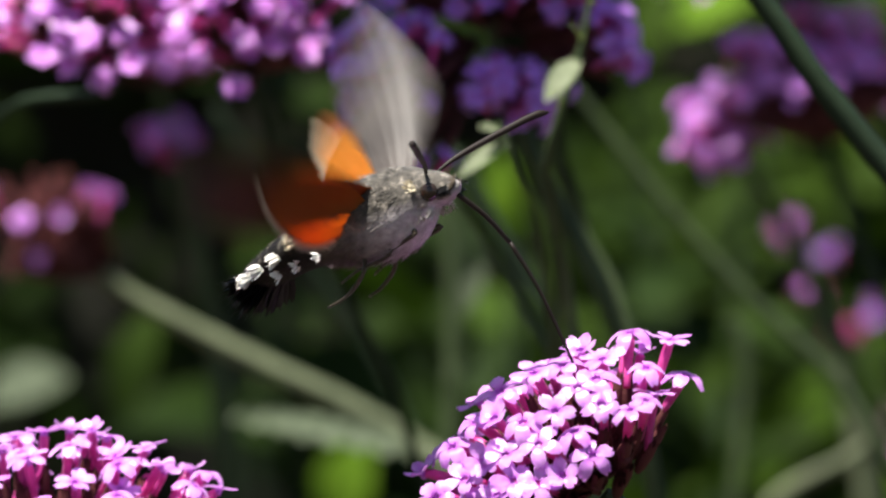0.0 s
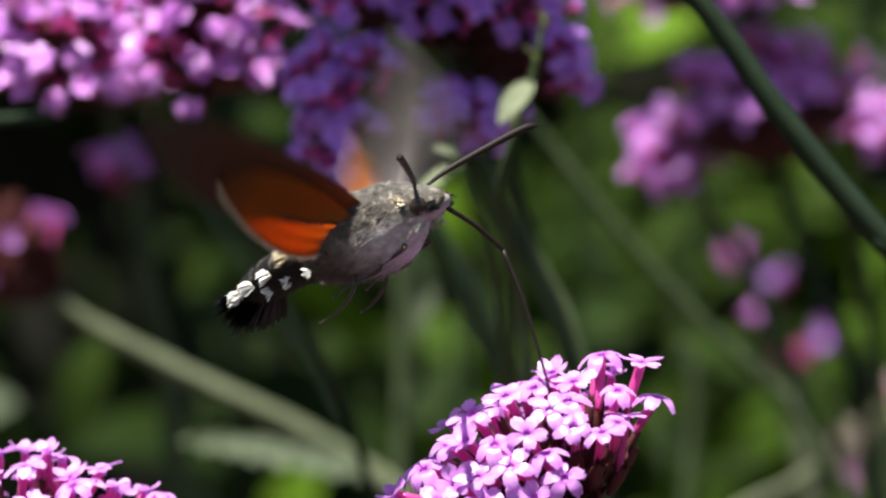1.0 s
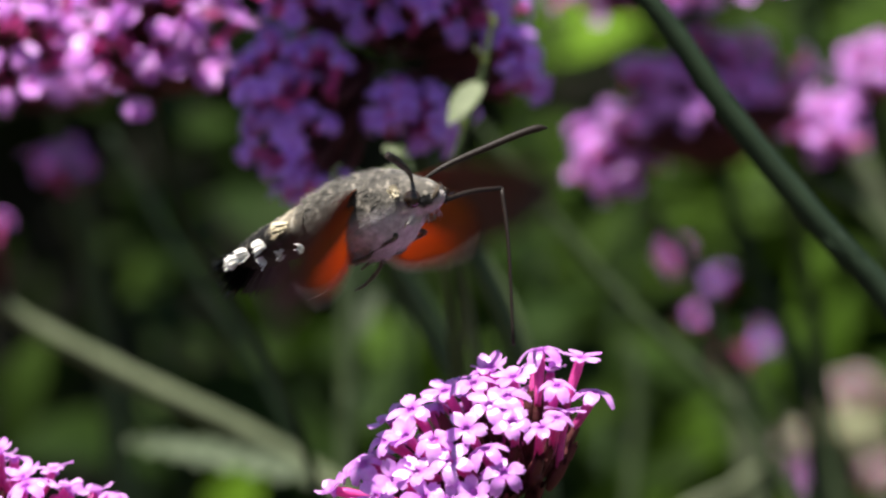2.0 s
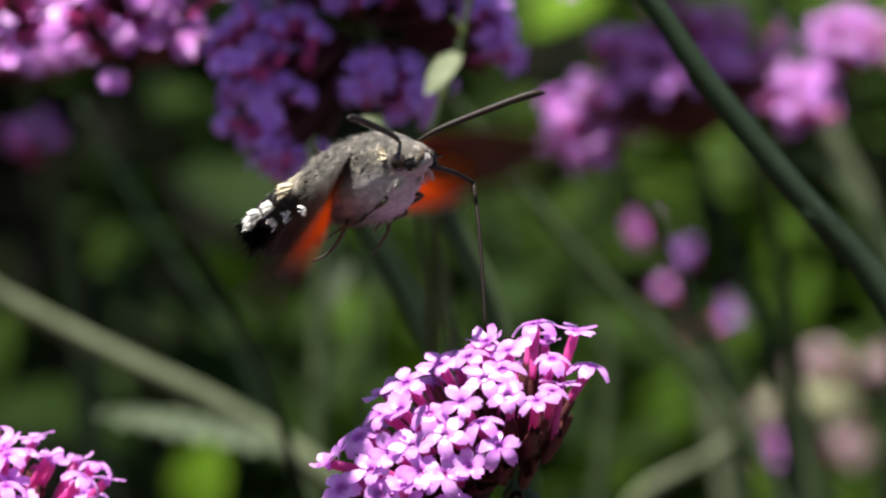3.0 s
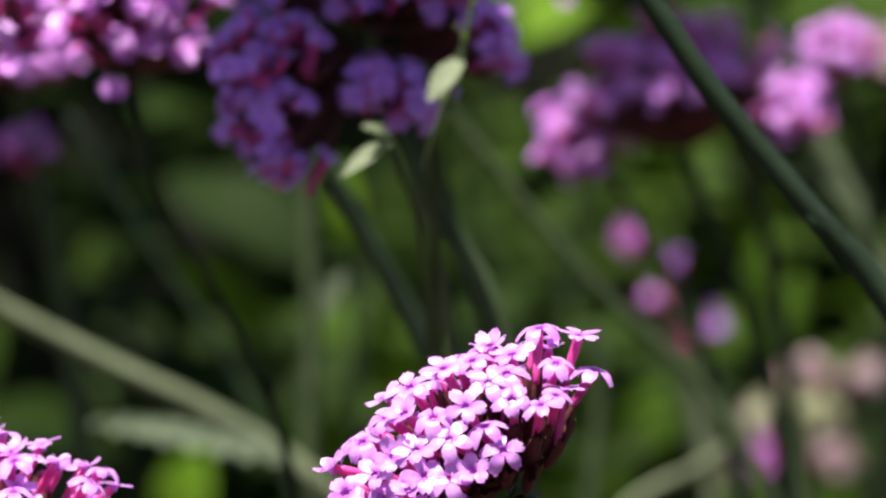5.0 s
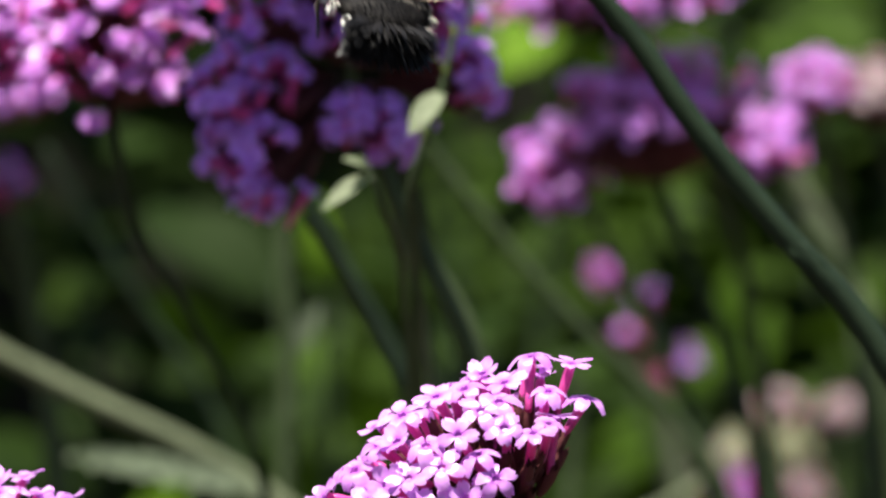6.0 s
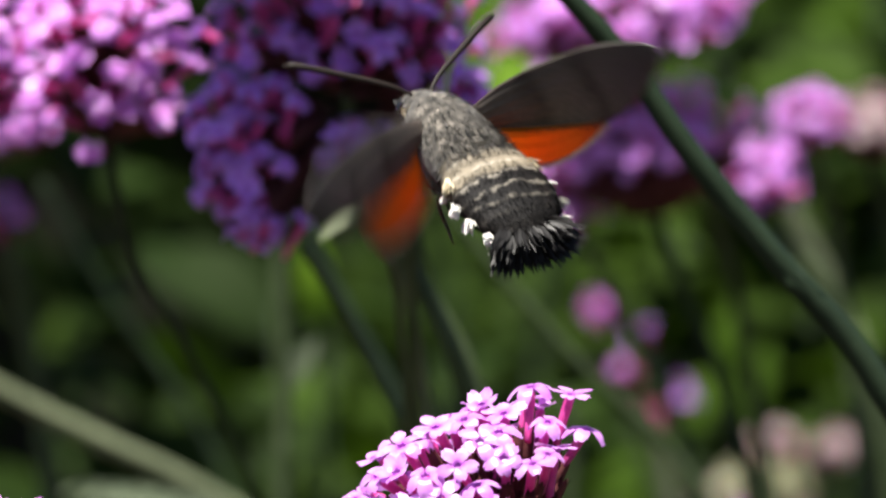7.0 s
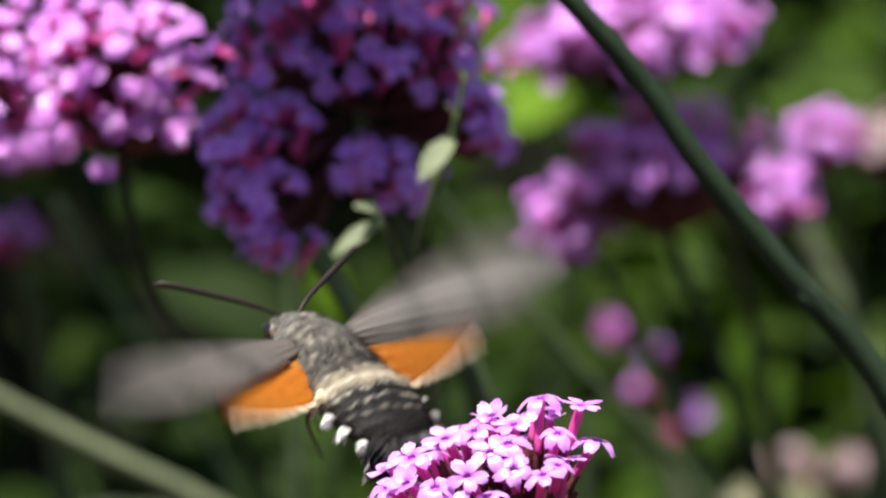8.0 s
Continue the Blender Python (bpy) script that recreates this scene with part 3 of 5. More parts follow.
broad_leaf_plant([(at(7.4, 6.1, 2.16), 9, 24, (-0.1, 0, 1), "leaf_sun"), (at(30.5, 28.5, 2.484), 24, 32, (1, 0, 0.3), "leaf_sun"), (at(25.1, 25.5, 2.484), 16, 32, (0.6, 0, 1), "leaf"), (at(27.5, 35.8, 2.592), 30, 46, (0.4, 0, 1), "leaf_half_sun"), (at(34.5, 39.5, 2.646), 22, 44, (-0.3, 0, 1), "leaf_half_sun"), (at(22.5, 7.4, 2.592), 20, 40, (0.3, 0, 1), "leaf"), (at(15.1, 1.4, 2.592), 16, 44, (-0.3, 0, 1), "leaf"), (at(31.8, 0.7, 2.7), 22, 44, (0.5, 0, 1), "leaf")], "leafy plant with broad sunlit green leaves")
broad_leaf_plant([(at(45.0, -18.6, 2.646), 20, 26, (0.4, 0, 1), "leaf_half_sun"), (at(48.6, -20.2, 2.7), 14, 22, (-0.5, 0, 1), "leaf_half_sun"), (at(39.3, -26.1, 2.592), 14, 22, (0.5, 0, 1), "leaf_half_sun"), (at(41.2, -23.3, 2.592), 10, 24, (0.9, 0, 0.7), "leaf"), (at(57.2, -0.6, 2.376), 10, 24, (0.2, 0, 1), "leaf_half_sun"), (at(53.9, -8.0, 2.592), 14, 18, (0.5, 0, 1), "leaf_half_sun"), (at(67.9, 37.5, 3.132), 30, 50, (1, 0, 0.4), "leaf_half_sun"), (at(72.6, 33.5, 3.024), 18, 50, (0.2, 0, 1), "leaf_half_sun"), (at(60.6, -6.6, 2.484), 10, 30, (0.2, 0, 1), "leaf_half_sun"), (at(36.5, -13.3, 2.484), 14, 40, (-0.2, 0, 1), "leaf"), (at(30.5, -21.3, 2.484), 14, 50, (0.4, 0, 1), "leaf"), (at(73.3, -5.3, 2.592), 20, 40, (0.4, 0, 1), "leaf_half_sun"), (at(66.0, -27.0, 2.6), 18, 34, (0.5, 0, 1), "leaf_half_sun"), (at(56.0, -29.0, 2.55), 20, 32, (-0.3, 0, 1), "leaf_sun"), (at(52.0, -14.0, 2.65), 18, 30, (0.2, 0, 1), "leaf_half_sun")], "leafy plant with sunlit green leaves at the back of the bed")

# ---- the verbena bed ----
MAIN_FACES = [
    (1.0, 20.1, 0.2), (5.5, 19.3, 0.1), (7.2, 15.3, 0.2), (2.6, 16.2, 0.3), (-2.5, 12.2, 1.0), (-7.7, 11.4, 0.9), (-3.5, 6.5, 1.0), (-9.6, 7.8, 0.8), (-4.7, 18.2, 0.3),
    (-2.3, 17.2, 0.4), (-10.0, 15.6, 0.4), (-6.8, 16.5, 0.2), (-13.8, 13.5, 0.6), (-14.5, 10.6, 0.7), (-15.7, 5.8, 1.0), (-19.2, 7.3, 0.4), (-22.6, 4.3, 0.3), (-16.9, 1.0, 1.0),
    (-21.1, 1.6, 0.8), (-9.8, 3.4, 0.9), (-8.6, -0.2, 1.0), (-13.3, 6.6, 0.6), (-11.3, 10.2, 0.5), (-5.1, 14.1, 0.7), (-16.6, 10.1, 0.3), (-21.8, -0.7, 0.7), (-13.8, -0.4, 0.8),
    (-3.0, 15.1, 0.6), (-17.9, 3.8, 0.5),
]
main_flower = verbena(at(15.0, -25.3, 0.956), (-0.54, -0.36, 0.76), (0.84, 0.1, 0.54), (17.5, 13, 11), 100, 11,
                      "lilac verbena blossom in full sun, visited by the moth",
                      [at(26.4, -36.0, 0.96), at(30.5, -70.8, 0.98), at(31.8, -171.1, 1)], buds=0.1, cover=1.56, rise=0.5, near=True, neck=at(22.7, -30.8, 0.957), bare=-6.2, faces=MAIN_FACES,
                      extra=[(at(5.5, -33.5, 0.95), (-0.5, -0.5, 0.7), (0.9, 0, 0.3), (10, 8.5, 6), 26)])
verbena(at(-44.4, -32.4, 1), (0.05, -0.28, 0.95), (1, 0, -0.05), (18.5, 14, 11), 54, 23,
                      "sunlit lilac verbena blossom with curved florets",
                      [at(-42.4, -56.7, 1), at(-40.4, -104.2, 1.01)], rise=0.9, near=True, drop=15, cover=1.4)
# heads on the same bed, further back
verbena(at(-41.0, 28.7, 1.24), (-0.15, -0.6, 0.8), (1, 0, 0.1), (16, 12.5, 14), 72, 31, "bright lilac verbena blossom seen out of focus",
        [at(-50.4, 17.1, 1.26), at(-58.1, 7.4, 1.28), at(-64.4, -11.3, 1.3), at(-66.4, -70.8, 1.32)], cover=2.3, drop=15, stem="stem_dark", thick=0.8, rise=0.3, gaze_to=(-0.1, -0.55, 0.6))
verbena(at(-23.3, 28.9, 1.24), (-0.1, -0.6, 0.8), (1, 0, -0.1), (12.8, 11.5, 16), 62, 32, "bright lilac verbena blossom with drooping florets",
        [at(-18.7, 6.4, 1.27), at(-12.4, -3.9, 1.3), at(-4.4, -20.7, 1.32), at(3.0, -60.8, 1.34)], cover=2.5, drop=15, stem="stem_dark", rise=0.3, gaze_to=(-0.1, -0.55, 0.6), thick=0.7,
        extra=[(at(-15.8, 24.5, 1.24), (0.2, -0.4, 0.6), (1, 0, 0), (2, 2, 2), 3)])
# violet petals carry the shade on this head
verbena(at(6.4, 31.2, 1.22), (0.05, -0.25, 0.95), (1, 0, 0.05), (20.5, 16, 15), 84, 33, "verbena blossom with hanging side clusters, its half shade coloured violet",
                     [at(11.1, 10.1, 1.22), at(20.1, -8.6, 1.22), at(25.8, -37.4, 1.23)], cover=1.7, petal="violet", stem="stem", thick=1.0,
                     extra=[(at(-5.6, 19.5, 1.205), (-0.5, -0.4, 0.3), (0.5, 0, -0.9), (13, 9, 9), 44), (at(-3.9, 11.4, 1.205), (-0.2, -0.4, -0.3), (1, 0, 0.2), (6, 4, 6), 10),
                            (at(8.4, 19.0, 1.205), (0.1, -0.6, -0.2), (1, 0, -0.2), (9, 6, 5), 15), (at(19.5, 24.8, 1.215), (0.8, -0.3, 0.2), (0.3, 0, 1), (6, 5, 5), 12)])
bare_stem_knots = [(at(1.1, 7.4, 1.23), at(7.8, -3.9, 1.24), at(15.1, -18.7, 1.24), at(19.8, -50.7, 1.24)), (at(11.0, 15.6, 1.24), at(15.9, 3.6, 1.25), at(21.2, -7.1, 1.25), at(27.1, -50.7, 1.25))]
verbena(at(40.6, 35.8, 1.542), (-0.1, -0.2, 0.9), (1, 0, 0.2), (23, 18, 10), 190, 35, "pink lilac verbena blossom seen out of focus",
        [at(51.9, 12.8, 1.58), at(57.2, -10.6, 1.6), at(61.2, -57.4, 1.6)], cover=2.2)
verbena(at(43.9, 19.5, 1.55), (-0.2, -0.2, 0.95), (1, 0, 0.25), (20, 14, 14), 84, 36, "lilac verbena blossom, half shaded, out of focus",
        [at(49.2, 1.4, 1.56), at(55.9, -17.3, 1.57), at(58.6, -64.1, 1.57)], cover=1.5, drop=14, stem="stem_dark", tangle=3.0)
verbena(at(33.5, 13.1, 1.56), (-0.5, -0.3, 0.7), (0.8, 0, 0.6), (9, 8, 11), 40, 37, "small violet side cluster of a verbena",
        [at(41.2, 1.4, 1.57), at(50.5, -21.3, 1.57), at(54.5, -64.1, 1.58)], cover=2.2, thick=1.0)
verbena(at(57.6, 16.8, 1.58), (0.3, -0.3, 0.8), (1, 0, -0.4), (8.5, 7, 9), 24, 38, "small pink side cluster of a verbena",
        [at(62.6, 7.4, 1.58), at(70.6, -8.0, 1.58), at(74.6, -57.4, 1.58)], cover=2.2, thick=1.2)
verbena(at(64.2, 23.8, 1.7), (-0.1, -0.3, 0.9), (1, 0, 0), (9, 8, 7), 28, 39, "pink verbena blossom far back in the bed",
        [at(67.2, 9.4, 1.72), at(71.3, -30.7, 1.72)], cover=1.7, buds=0.4)
verbena(at(72.6, 23.1, 1.75), (0.1, -0.3, 0.9), (1, 0, 0), (11, 9, 8), 45, 40, "fading pink verbena blossom far back in the bed",
        [at(74.6, 9.4, 1.76), at(77.3, -30.7, 1.76)], petal="faded", cover=1.6)
verbena(at(40.7, 2.4, 2.16), (-0.1, -0.3, 0.9), (1, 0, 0), (4.6, 4.4, 4.4), 8, 41, "small pale lilac verbena tip far back",
        [at(43.9, -10.0, 2.16), at(51.9, -30.7, 2.16)], cover=2.4, thick=0.9, buds=0.2)
verbena(at(46.0, -0.6, 2.16), (0.2, -0.3, 0.9), (0.4, 0, 1), (4.6, 4.4, 4.4), 8, 42, "small pale violet verbena tip far back",
        [at(47.9, -13.3, 2.16), at(53.2, -34.0, 2.16)], cover=2.4, thick=0.9, buds=0.5, petal="violet")
verbena(at(43.4, -4.6, 2.16), (-0.15, -0.3, 0.9), (0.5, 0, -0.9), (7, 4, 4), 34, 43, "small magenta verbena cluster far back, mostly in bud",
        [at(47.9, -21.3, 2.16), at(54.5, -44.1, 2.16)], cover=2.6, thick=0.9, buds=0.97)
verbena(at(47.4, -9.4, 2.182), (-0.25, -0.3, 0.9), (0.4, 0, -0.9), (8, 3.6, 4), 26, 44, "slim magenta verbena spike with few open florets far back",
        [at(50.5, -21.3, 2.182), at(55.9, -44.1, 2.182)], cover=2.6, thick=0.9, buds=0.96)
verbena(at(51.0, -7.6, 2.182), (0.3, -0.3, 0.8), (0.2, 0, 1), (4, 3, 3.2), 3, 53, "dim violet verbena tip far back",
        [at(53.5, -18.3, 2.182), at(57.9, -44.1, 2.182)], cover=2.4, thick=0.9, buds=0.3, petal="violet")
verbena(at(61.6, -13.4, 2.376), (-0.1, -0.3, 0.9), (1, 0, 0), (8, 7, 6), 22, 45, "faded pinkish verbena head far back",
        [at(62.6, -28.0, 2.376), at(65.2, -57.4, 2.376)], petal="faded", cover=2.3)
verbena(at(57.2, -23.4, 2.376), (-0.3, -0.3, 0.9), (1, 0, -0.4), (10, 8, 7), 34, 46, "pinkish verbena head going over far back",
        [at(62.6, -36.0, 2.376), at(66.9, -64.1, 2.376)], cover=2.2, buds=0.45)
verbena(at(65.3, -23.4, 2.376), (0.2, -0.3, 0.9), (1, 0, -0.1), (8, 7, 6), 26, 54, "pinkish verbena head going over far back",
        [at(66.9, -36.0, 2.376), at(69.9, -64.1, 2.376)], cover=2.2, buds=0.5, petal="faded")
verbena(at(60.9, -18.4, 2.33), (0, -0.4, 0.9), (1, 0, 0), (14, 9, 7), 60, 55, "straw-coloured verbena head set with pale seed cups",
        [at(62.6, -36.0, 2.34), at(65.2, -64.1, 2.34)], petal="straw", cover=2.0)
verbena(at(69.6, -13.8, 2.4), (0.1, -0.3, 0.9), (1, 0, 0), (6, 6, 5), 16, 56, "faded beige verbena head far back",
        [at(69.9, -28.0, 2.4), at(72.2, -57.4, 2.4)], petal="faded", cover=2.2)
verbena(at(55.3, -19.9, 2.354), (-0.1, -0.3, 0.9), (1, 0, 0), (7, 6, 6), 24, 47, "small faded verbena head far back",
        [at(59.9, -34.7, 2.376), at(63.9, -64.1, 2.376)], petal="faded", cover=2.1, buds=0.4, dry=True)
verbena(at(-46.5, 2.4, 1.56), (-0.5, -0.1, 0.8), (1, 0, 0.3), (12, 10, 13), 76, 48, "verbena head gone over, brownish red with a few lilac florets",
        [at(-32.4, -8.0, 1.57), at(-25.7, -11.5, 1.57), at(-19.0, -14.8, 1.57), at(-12.3, -18.0, 1.57), at(-3.3, -23.3, 1.57), at(3.7, -29.0, 1.57), at(9.8, -40.7, 1.58), at(11.8, -70.8, 1.6)], petal="petal", thick=1.65, buds=0.8, dry=True, cover=2.2, stem="stem_pale", neck=at(-38.2, -4.7, 1.57))
# added behind the left heads, mostly hidden, to shade the next head
verbena(at(-33.4, 23.5, 1.68), (0, -0.2, 0.9), (1, 0, 0), (15, 13, 8), 60, 52, "hidden verbena head far back, added to shade the one under it",
        [at(-30.3, 9.4, 1.69), at(-25.7, -30.7, 1.7)])
verbena(at(-32.4, 12.4, 1.69), (0, -0.3, 0.9), (1, 0, 0), (7, 6, 6), 18, 49, "dim hidden verbena head far back, added to shade the one under it",
        [at(-29.7, 1.4, 1.7), at(-24.3, -30.7, 1.7)], cover=2.0, buds=0.5, dry=True)
# unseen wide head, added towards the sun to shade the violet blossom
verbena(at(-7.0, 63.2, 1.192), (-0.1, -0.1, 0.95), (1, 0, 0), (33, 29, 9), 340, 50, "tall verbena blossom out of view, added to shade the violet one",
        [at(11.1, 49.5, 1.21), at(15.0, 33.5, 1.26), at(13.2, 15.8, 1.3), at(20.3, -9.6, 1.32), at(26.4, -37.4, 1.33)], cover=1.8, stem="stem_dark", thick=0.8)


def crinkled_leaf(root, tip, width, seed):
    """A long toothed leaf with a quilted surface, its face towards the light."""
    bm = bmesh.new()
    along = tip - root
    side = Vector((0.1, -0.72, 0.68)).cross(along).normalized()
    up = along.cross(side).normalized()
    n, m, rows = 44, 8, []
    for i in range(n + 1):
        s = i / n
        half = 0.5 * width * MM * (math.sin(math.pi * min(0.1 + 0.86 * s, 1)) ** 0.7) * (1 + 0.16 * math.sin(s * 46))
        row = []
        for j in range(m + 1):
            q = j / m * 2 - 1
            p = root + along * s + side * (half * q) + up * (width * MM * (0.16 * abs(q) + 0.1 * math.sin(s * 46 + abs(q) * 4) * abs(q)) + 0.03 * along.length * math.sin(math.pi * s))
            row.append(bm.verts.new(p + up * (0.5 * MM * noise.noise(p * 420 + Vector((seed, 0, 0))))))
        rows.append(row)
    for a, b in zip(rows, rows[1:]):
        for j in range(m):
            bm.faces.new((a[j], a[j + 1], b[j + 1], b[j]))
    return bm


def bare_stem(knots, r, material, label, leaves=(), crinkled=()):
    """A tall stalk from the soil, with its own leaves."""
    foot = Vector((knots[-1][0], knots[-1][1], 0))
    root = new("verbena")
    root.location = foot
    tagged(root, label, "plant", "verbena stems")
    pts = smooth_path([*[Vector(k) - foot for k in knots], Vector((0, 0, -0.02))], 40)
    stem_thing(root, pts, r * 0.85 * MM, r * 1.3 * MM, MAT[material])
    for k in (22,):
        bm = bmesh.new()
        d = (pts[k + 1] - pts[k]).normalized()
        tube(bm, [pts[k] + d * (s * r * MM) for s in (-2.0, -0.7, 0.7, 2.0)], [r * q * MM for q in (0.95, 1.13, 1.12, 0.95)], 8)
        part("node", bm, MAT[material], root)
    for p, q, w in crinkled:
        part("leaf", crinkled_leaf(Vector(p) - foot, Vector(q) - foot, w, 3), MAT["leaf_pale"], root)
    for p, q, w, nrm, key in leaves:
        bm = bmesh.new()
        blade(bm, Vector(p) - foot, Vector(q) - foot, w * MM, nrm, 0.12, 8)
        part("leaf", bm, MAT[key], root)
    return root


for stalk_knots in bare_stem_knots:
    bare_stem(stalk_knots, 0.7, "stem", "thin green verbena stalk")
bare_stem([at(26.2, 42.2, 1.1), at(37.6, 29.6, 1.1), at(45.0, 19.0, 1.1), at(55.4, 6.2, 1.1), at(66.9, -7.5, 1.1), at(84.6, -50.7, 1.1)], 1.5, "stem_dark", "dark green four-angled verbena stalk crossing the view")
bare_stem([at(14.6, 20.0, 1.5), at(25.3, 6.6, 1.5), at(34.0, -3.4, 1.5), at(49.4, -19.5, 1.5), at(64.6, -57.4, 1.5)], 1.0, "stem", "pale green slanting verbena stalk")
bare_stem([at(8.6, 16.4, 1.24), at(12.5, 4.9, 1.24), at(14.9, -6.4, 1.25), at(19.8, -50.7, 1.26)], 0.9, "stem_pale", "thin pale green verbena stalk")
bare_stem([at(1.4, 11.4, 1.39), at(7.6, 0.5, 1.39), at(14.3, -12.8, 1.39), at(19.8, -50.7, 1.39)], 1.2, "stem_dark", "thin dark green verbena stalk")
bare_stem([at(0.5, 12.0, 1.6), at(0.9, 1.4, 1.6), at(1.2, -10.6, 1.6), at(0.3, -44.1, 1.6)], 1.6, "stem", "pale green upright verbena stalk",
          [(at(0.4, -8.6, 1.6), at(5.1, -1.9, 1.6), 5, (0, -1, 0.3), "leaf_pale")])
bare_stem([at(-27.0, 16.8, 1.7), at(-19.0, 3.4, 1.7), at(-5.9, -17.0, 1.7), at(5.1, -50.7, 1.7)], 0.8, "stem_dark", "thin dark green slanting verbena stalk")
bare_stem([at(34.5, -8.0, 1.7), at(35.8, -13.3, 1.7), at(34.5, -30.7, 1.7), at(33.8, -57.4, 1.7)], 1.6, "stem", "pale upright stalk with a bud")
bare_stem([at(47.2, -13.3, 1.9), at(48.2, -18.7, 1.9), at(50.2, -31.0, 1.9), at(51.9, -57.4, 1.9)], 1.7, "stem_pale", "pale upright stalk at the back of the bed")
bare_stem([at(59.0, 20.0, 1.75), at(62.0, 13.5, 1.75), at(66.3, 5.0, 1.75), at(71.0, -6.0, 1.75), at(80.0, -57.4, 1.76)], 2.3, "stem_pale", "thick pale green slanting verbena stalk")
bare_stem([at(51.9, -22.0, 1.7), at(47.5, -25.0, 1.7), at(38.2, -31.0, 1.7), at(34.5, -57.4, 1.7)], 1.4, "stem_pale", "pale slanting stalk at the back of the bed")
bare_stem([at(-4.1, -23.8, 1.545), at(-2.3, -24.8, 1.55), at(4.4, -30.7, 1.56), at(9.1, -44.1, 1.57), at(10.4, -70.8, 1.58)], 0.9, "stem_pale", "stalk with a toothed grey-green leaf", crinkled=[(at(-2.6, -24.4, 1.545), at(-25.1, -20.1, 1.56), 6.6)])
bare_stem([at(17.6, 30.5, 1.152), at(16.0, 22.5, 1.152), at(12.6, 12.0, 1.155), at(13.4, 2.7, 1.2), at(14.4, -50.7, 1.26)], 0.55, "stem", "thin stalk with pale bracts",
          [(at(16.0, 22.4, 1.152), at(12.1, 17.4, 1.148), 3.4, (0.1, -0.9, 0.9), "bract"), (at(16.3, 24.4, 1.152), at(15.0, 26.6, 1.148), 1.8, (0.1, -0.9, 0.9), "bract"),
           (at(17.4, 28.8, 1.152), at(16.4, 31.0, 1.148), 1.8, (0.1, -0.9, 0.9), "bract"), (at(13.6, 15.0, 1.154), at(13.2, 19.0, 1.15), 2, (0.1, -0.9, 0.9), "bract")])
bare_stem([at(6.3, 14.8, 1.152), at(7.6, 12.4, 1.152), at(8.8, 9.0, 1.154), at(11.4, 1.8, 1.18), at(14.4, -50.7, 1.25)], 0.5, "stem", "thin stalk ending in pale bracts",
          [(at(7.6, 12.6, 1.152), at(1.8, 8.4, 1.148), 2.5, (0.1, -0.9, 0.9), "bract"), (at(7.2, 13.2, 1.152), at(4.2, 14.4, 1.148), 2.2, (0.1, -0.9, 0.9), "bract")])

# ---- the hawk moth; millimetres, head towards +x, back towards +z ----
def lathe(bm, rows, sides=20):
    """Rows of (x, half width, half height, z)."""
    rings = []
    for x, ry, rz, z0 in rows:
        rings.append([bm.verts.new(Vector((x, ry * math.cos(s / sides * math.tau), z0 + rz * math.sin(s / sides * math.tau))) * MM) for s in range(sides)])
    for a, b in zip(rings, rings[1:]):
        for s in range(sides):
            bm.faces.new((a[s], b[s], b[(s + 1) % sides], a[(s + 1) % sides]))
    bm.faces.new(rings[0][::-1])
    bm.faces.new(rings[-1])


def dense(rows, n):
    """Rounds a coarse profile."""
    pts = smooth_path([Vector((r[0], r[1], r[2])) for r in rows], n)
    zs = smooth_path([Vector((r[3], 0, 0)) for r in rows], n)
    return [(p.x, max(p.y, 0.05), max(p.z, 0.05), z.x) for p, z in zip(pts, zs)]


def hairs(bm, rows, count, length, seed, lift=0.35, width=0.1, sector=None):
    """Fine scales lying backwards on a lathed body."""
    rnd = random.Random(seed)
    for _ in range(count):
        k = rnd.random() * (len(rows) - 1)
        i = int(k)
        a, b = rows[i], rows[min(i + 1, len(rows) - 1)]
        x, ry, rz, z0 = (p + (q - p) * (k - i) for p, q in zip(a, b))
        w = rnd.uniform(*sector) if sector else rnd.uniform(0, math.tau)
        nrm = Vector((0, math.cos(w) / max(ry, 0.3), math.sin(w) / max(rz, 0.3))).normalized()
        p = Vector((x, ry * math.cos(w), z0 + rz * math.sin(w))) - nrm * 0.1
        d = (Vector((-1, 0, 0)) + nrm * (lift * rnd.uniform(0.4, 1.6)) + Vector([rnd.uniform(-0.25, 0.25) for _ in range(3)])).normalized()
        side = d.cross(nrm).normalized() * (width * rnd.uniform(0.6, 1.3))
        tip = p + d * (length * rnd.uniform(0.6, 1.3))
        bm.faces.new([bm.verts.new(v * MM) for v in (p - side, p + side, tip)])


def brush(bm, root, aim, count, length, spread, seed, width=0.16, face=None):
    """A tuft of long flat scales."""
    rnd = random.Random(seed)
    root, aim = Vector(root), Vector(aim).normalized()
    for _ in range(count):
        off = Vector([rnd.uniform(-1, 1) for _ in range(3)])
        p = root + Vector((off.x * spread[0], off.y * spread[1], off.z * spread[2])) * 0.5
        d = (aim + Vector((0, off.y * spread[1], off.z * spread[2])) * (0.6 / length) + Vector([rnd.uniform(-0.12, 0.12) for _ in range(3)])).normalized()
        flat = Vector(face) if face else Vector((0, 0, 1))
        side = d.cross(flat + Vector((rnd.uniform(-0.4, 0.4), rnd.uniform(-0.4, 0.4), 0))).normalized() * width
        tip = p + d * (length * rnd.uniform(0.7, 1.15))
        mid = p.lerp(tip, 0.6)
        v = [bm.verts.new(q * MM) for q in (p - side * 0.6, p + side * 0.6, mid + side, tip, mid - side)]
        bm.faces.new(v)


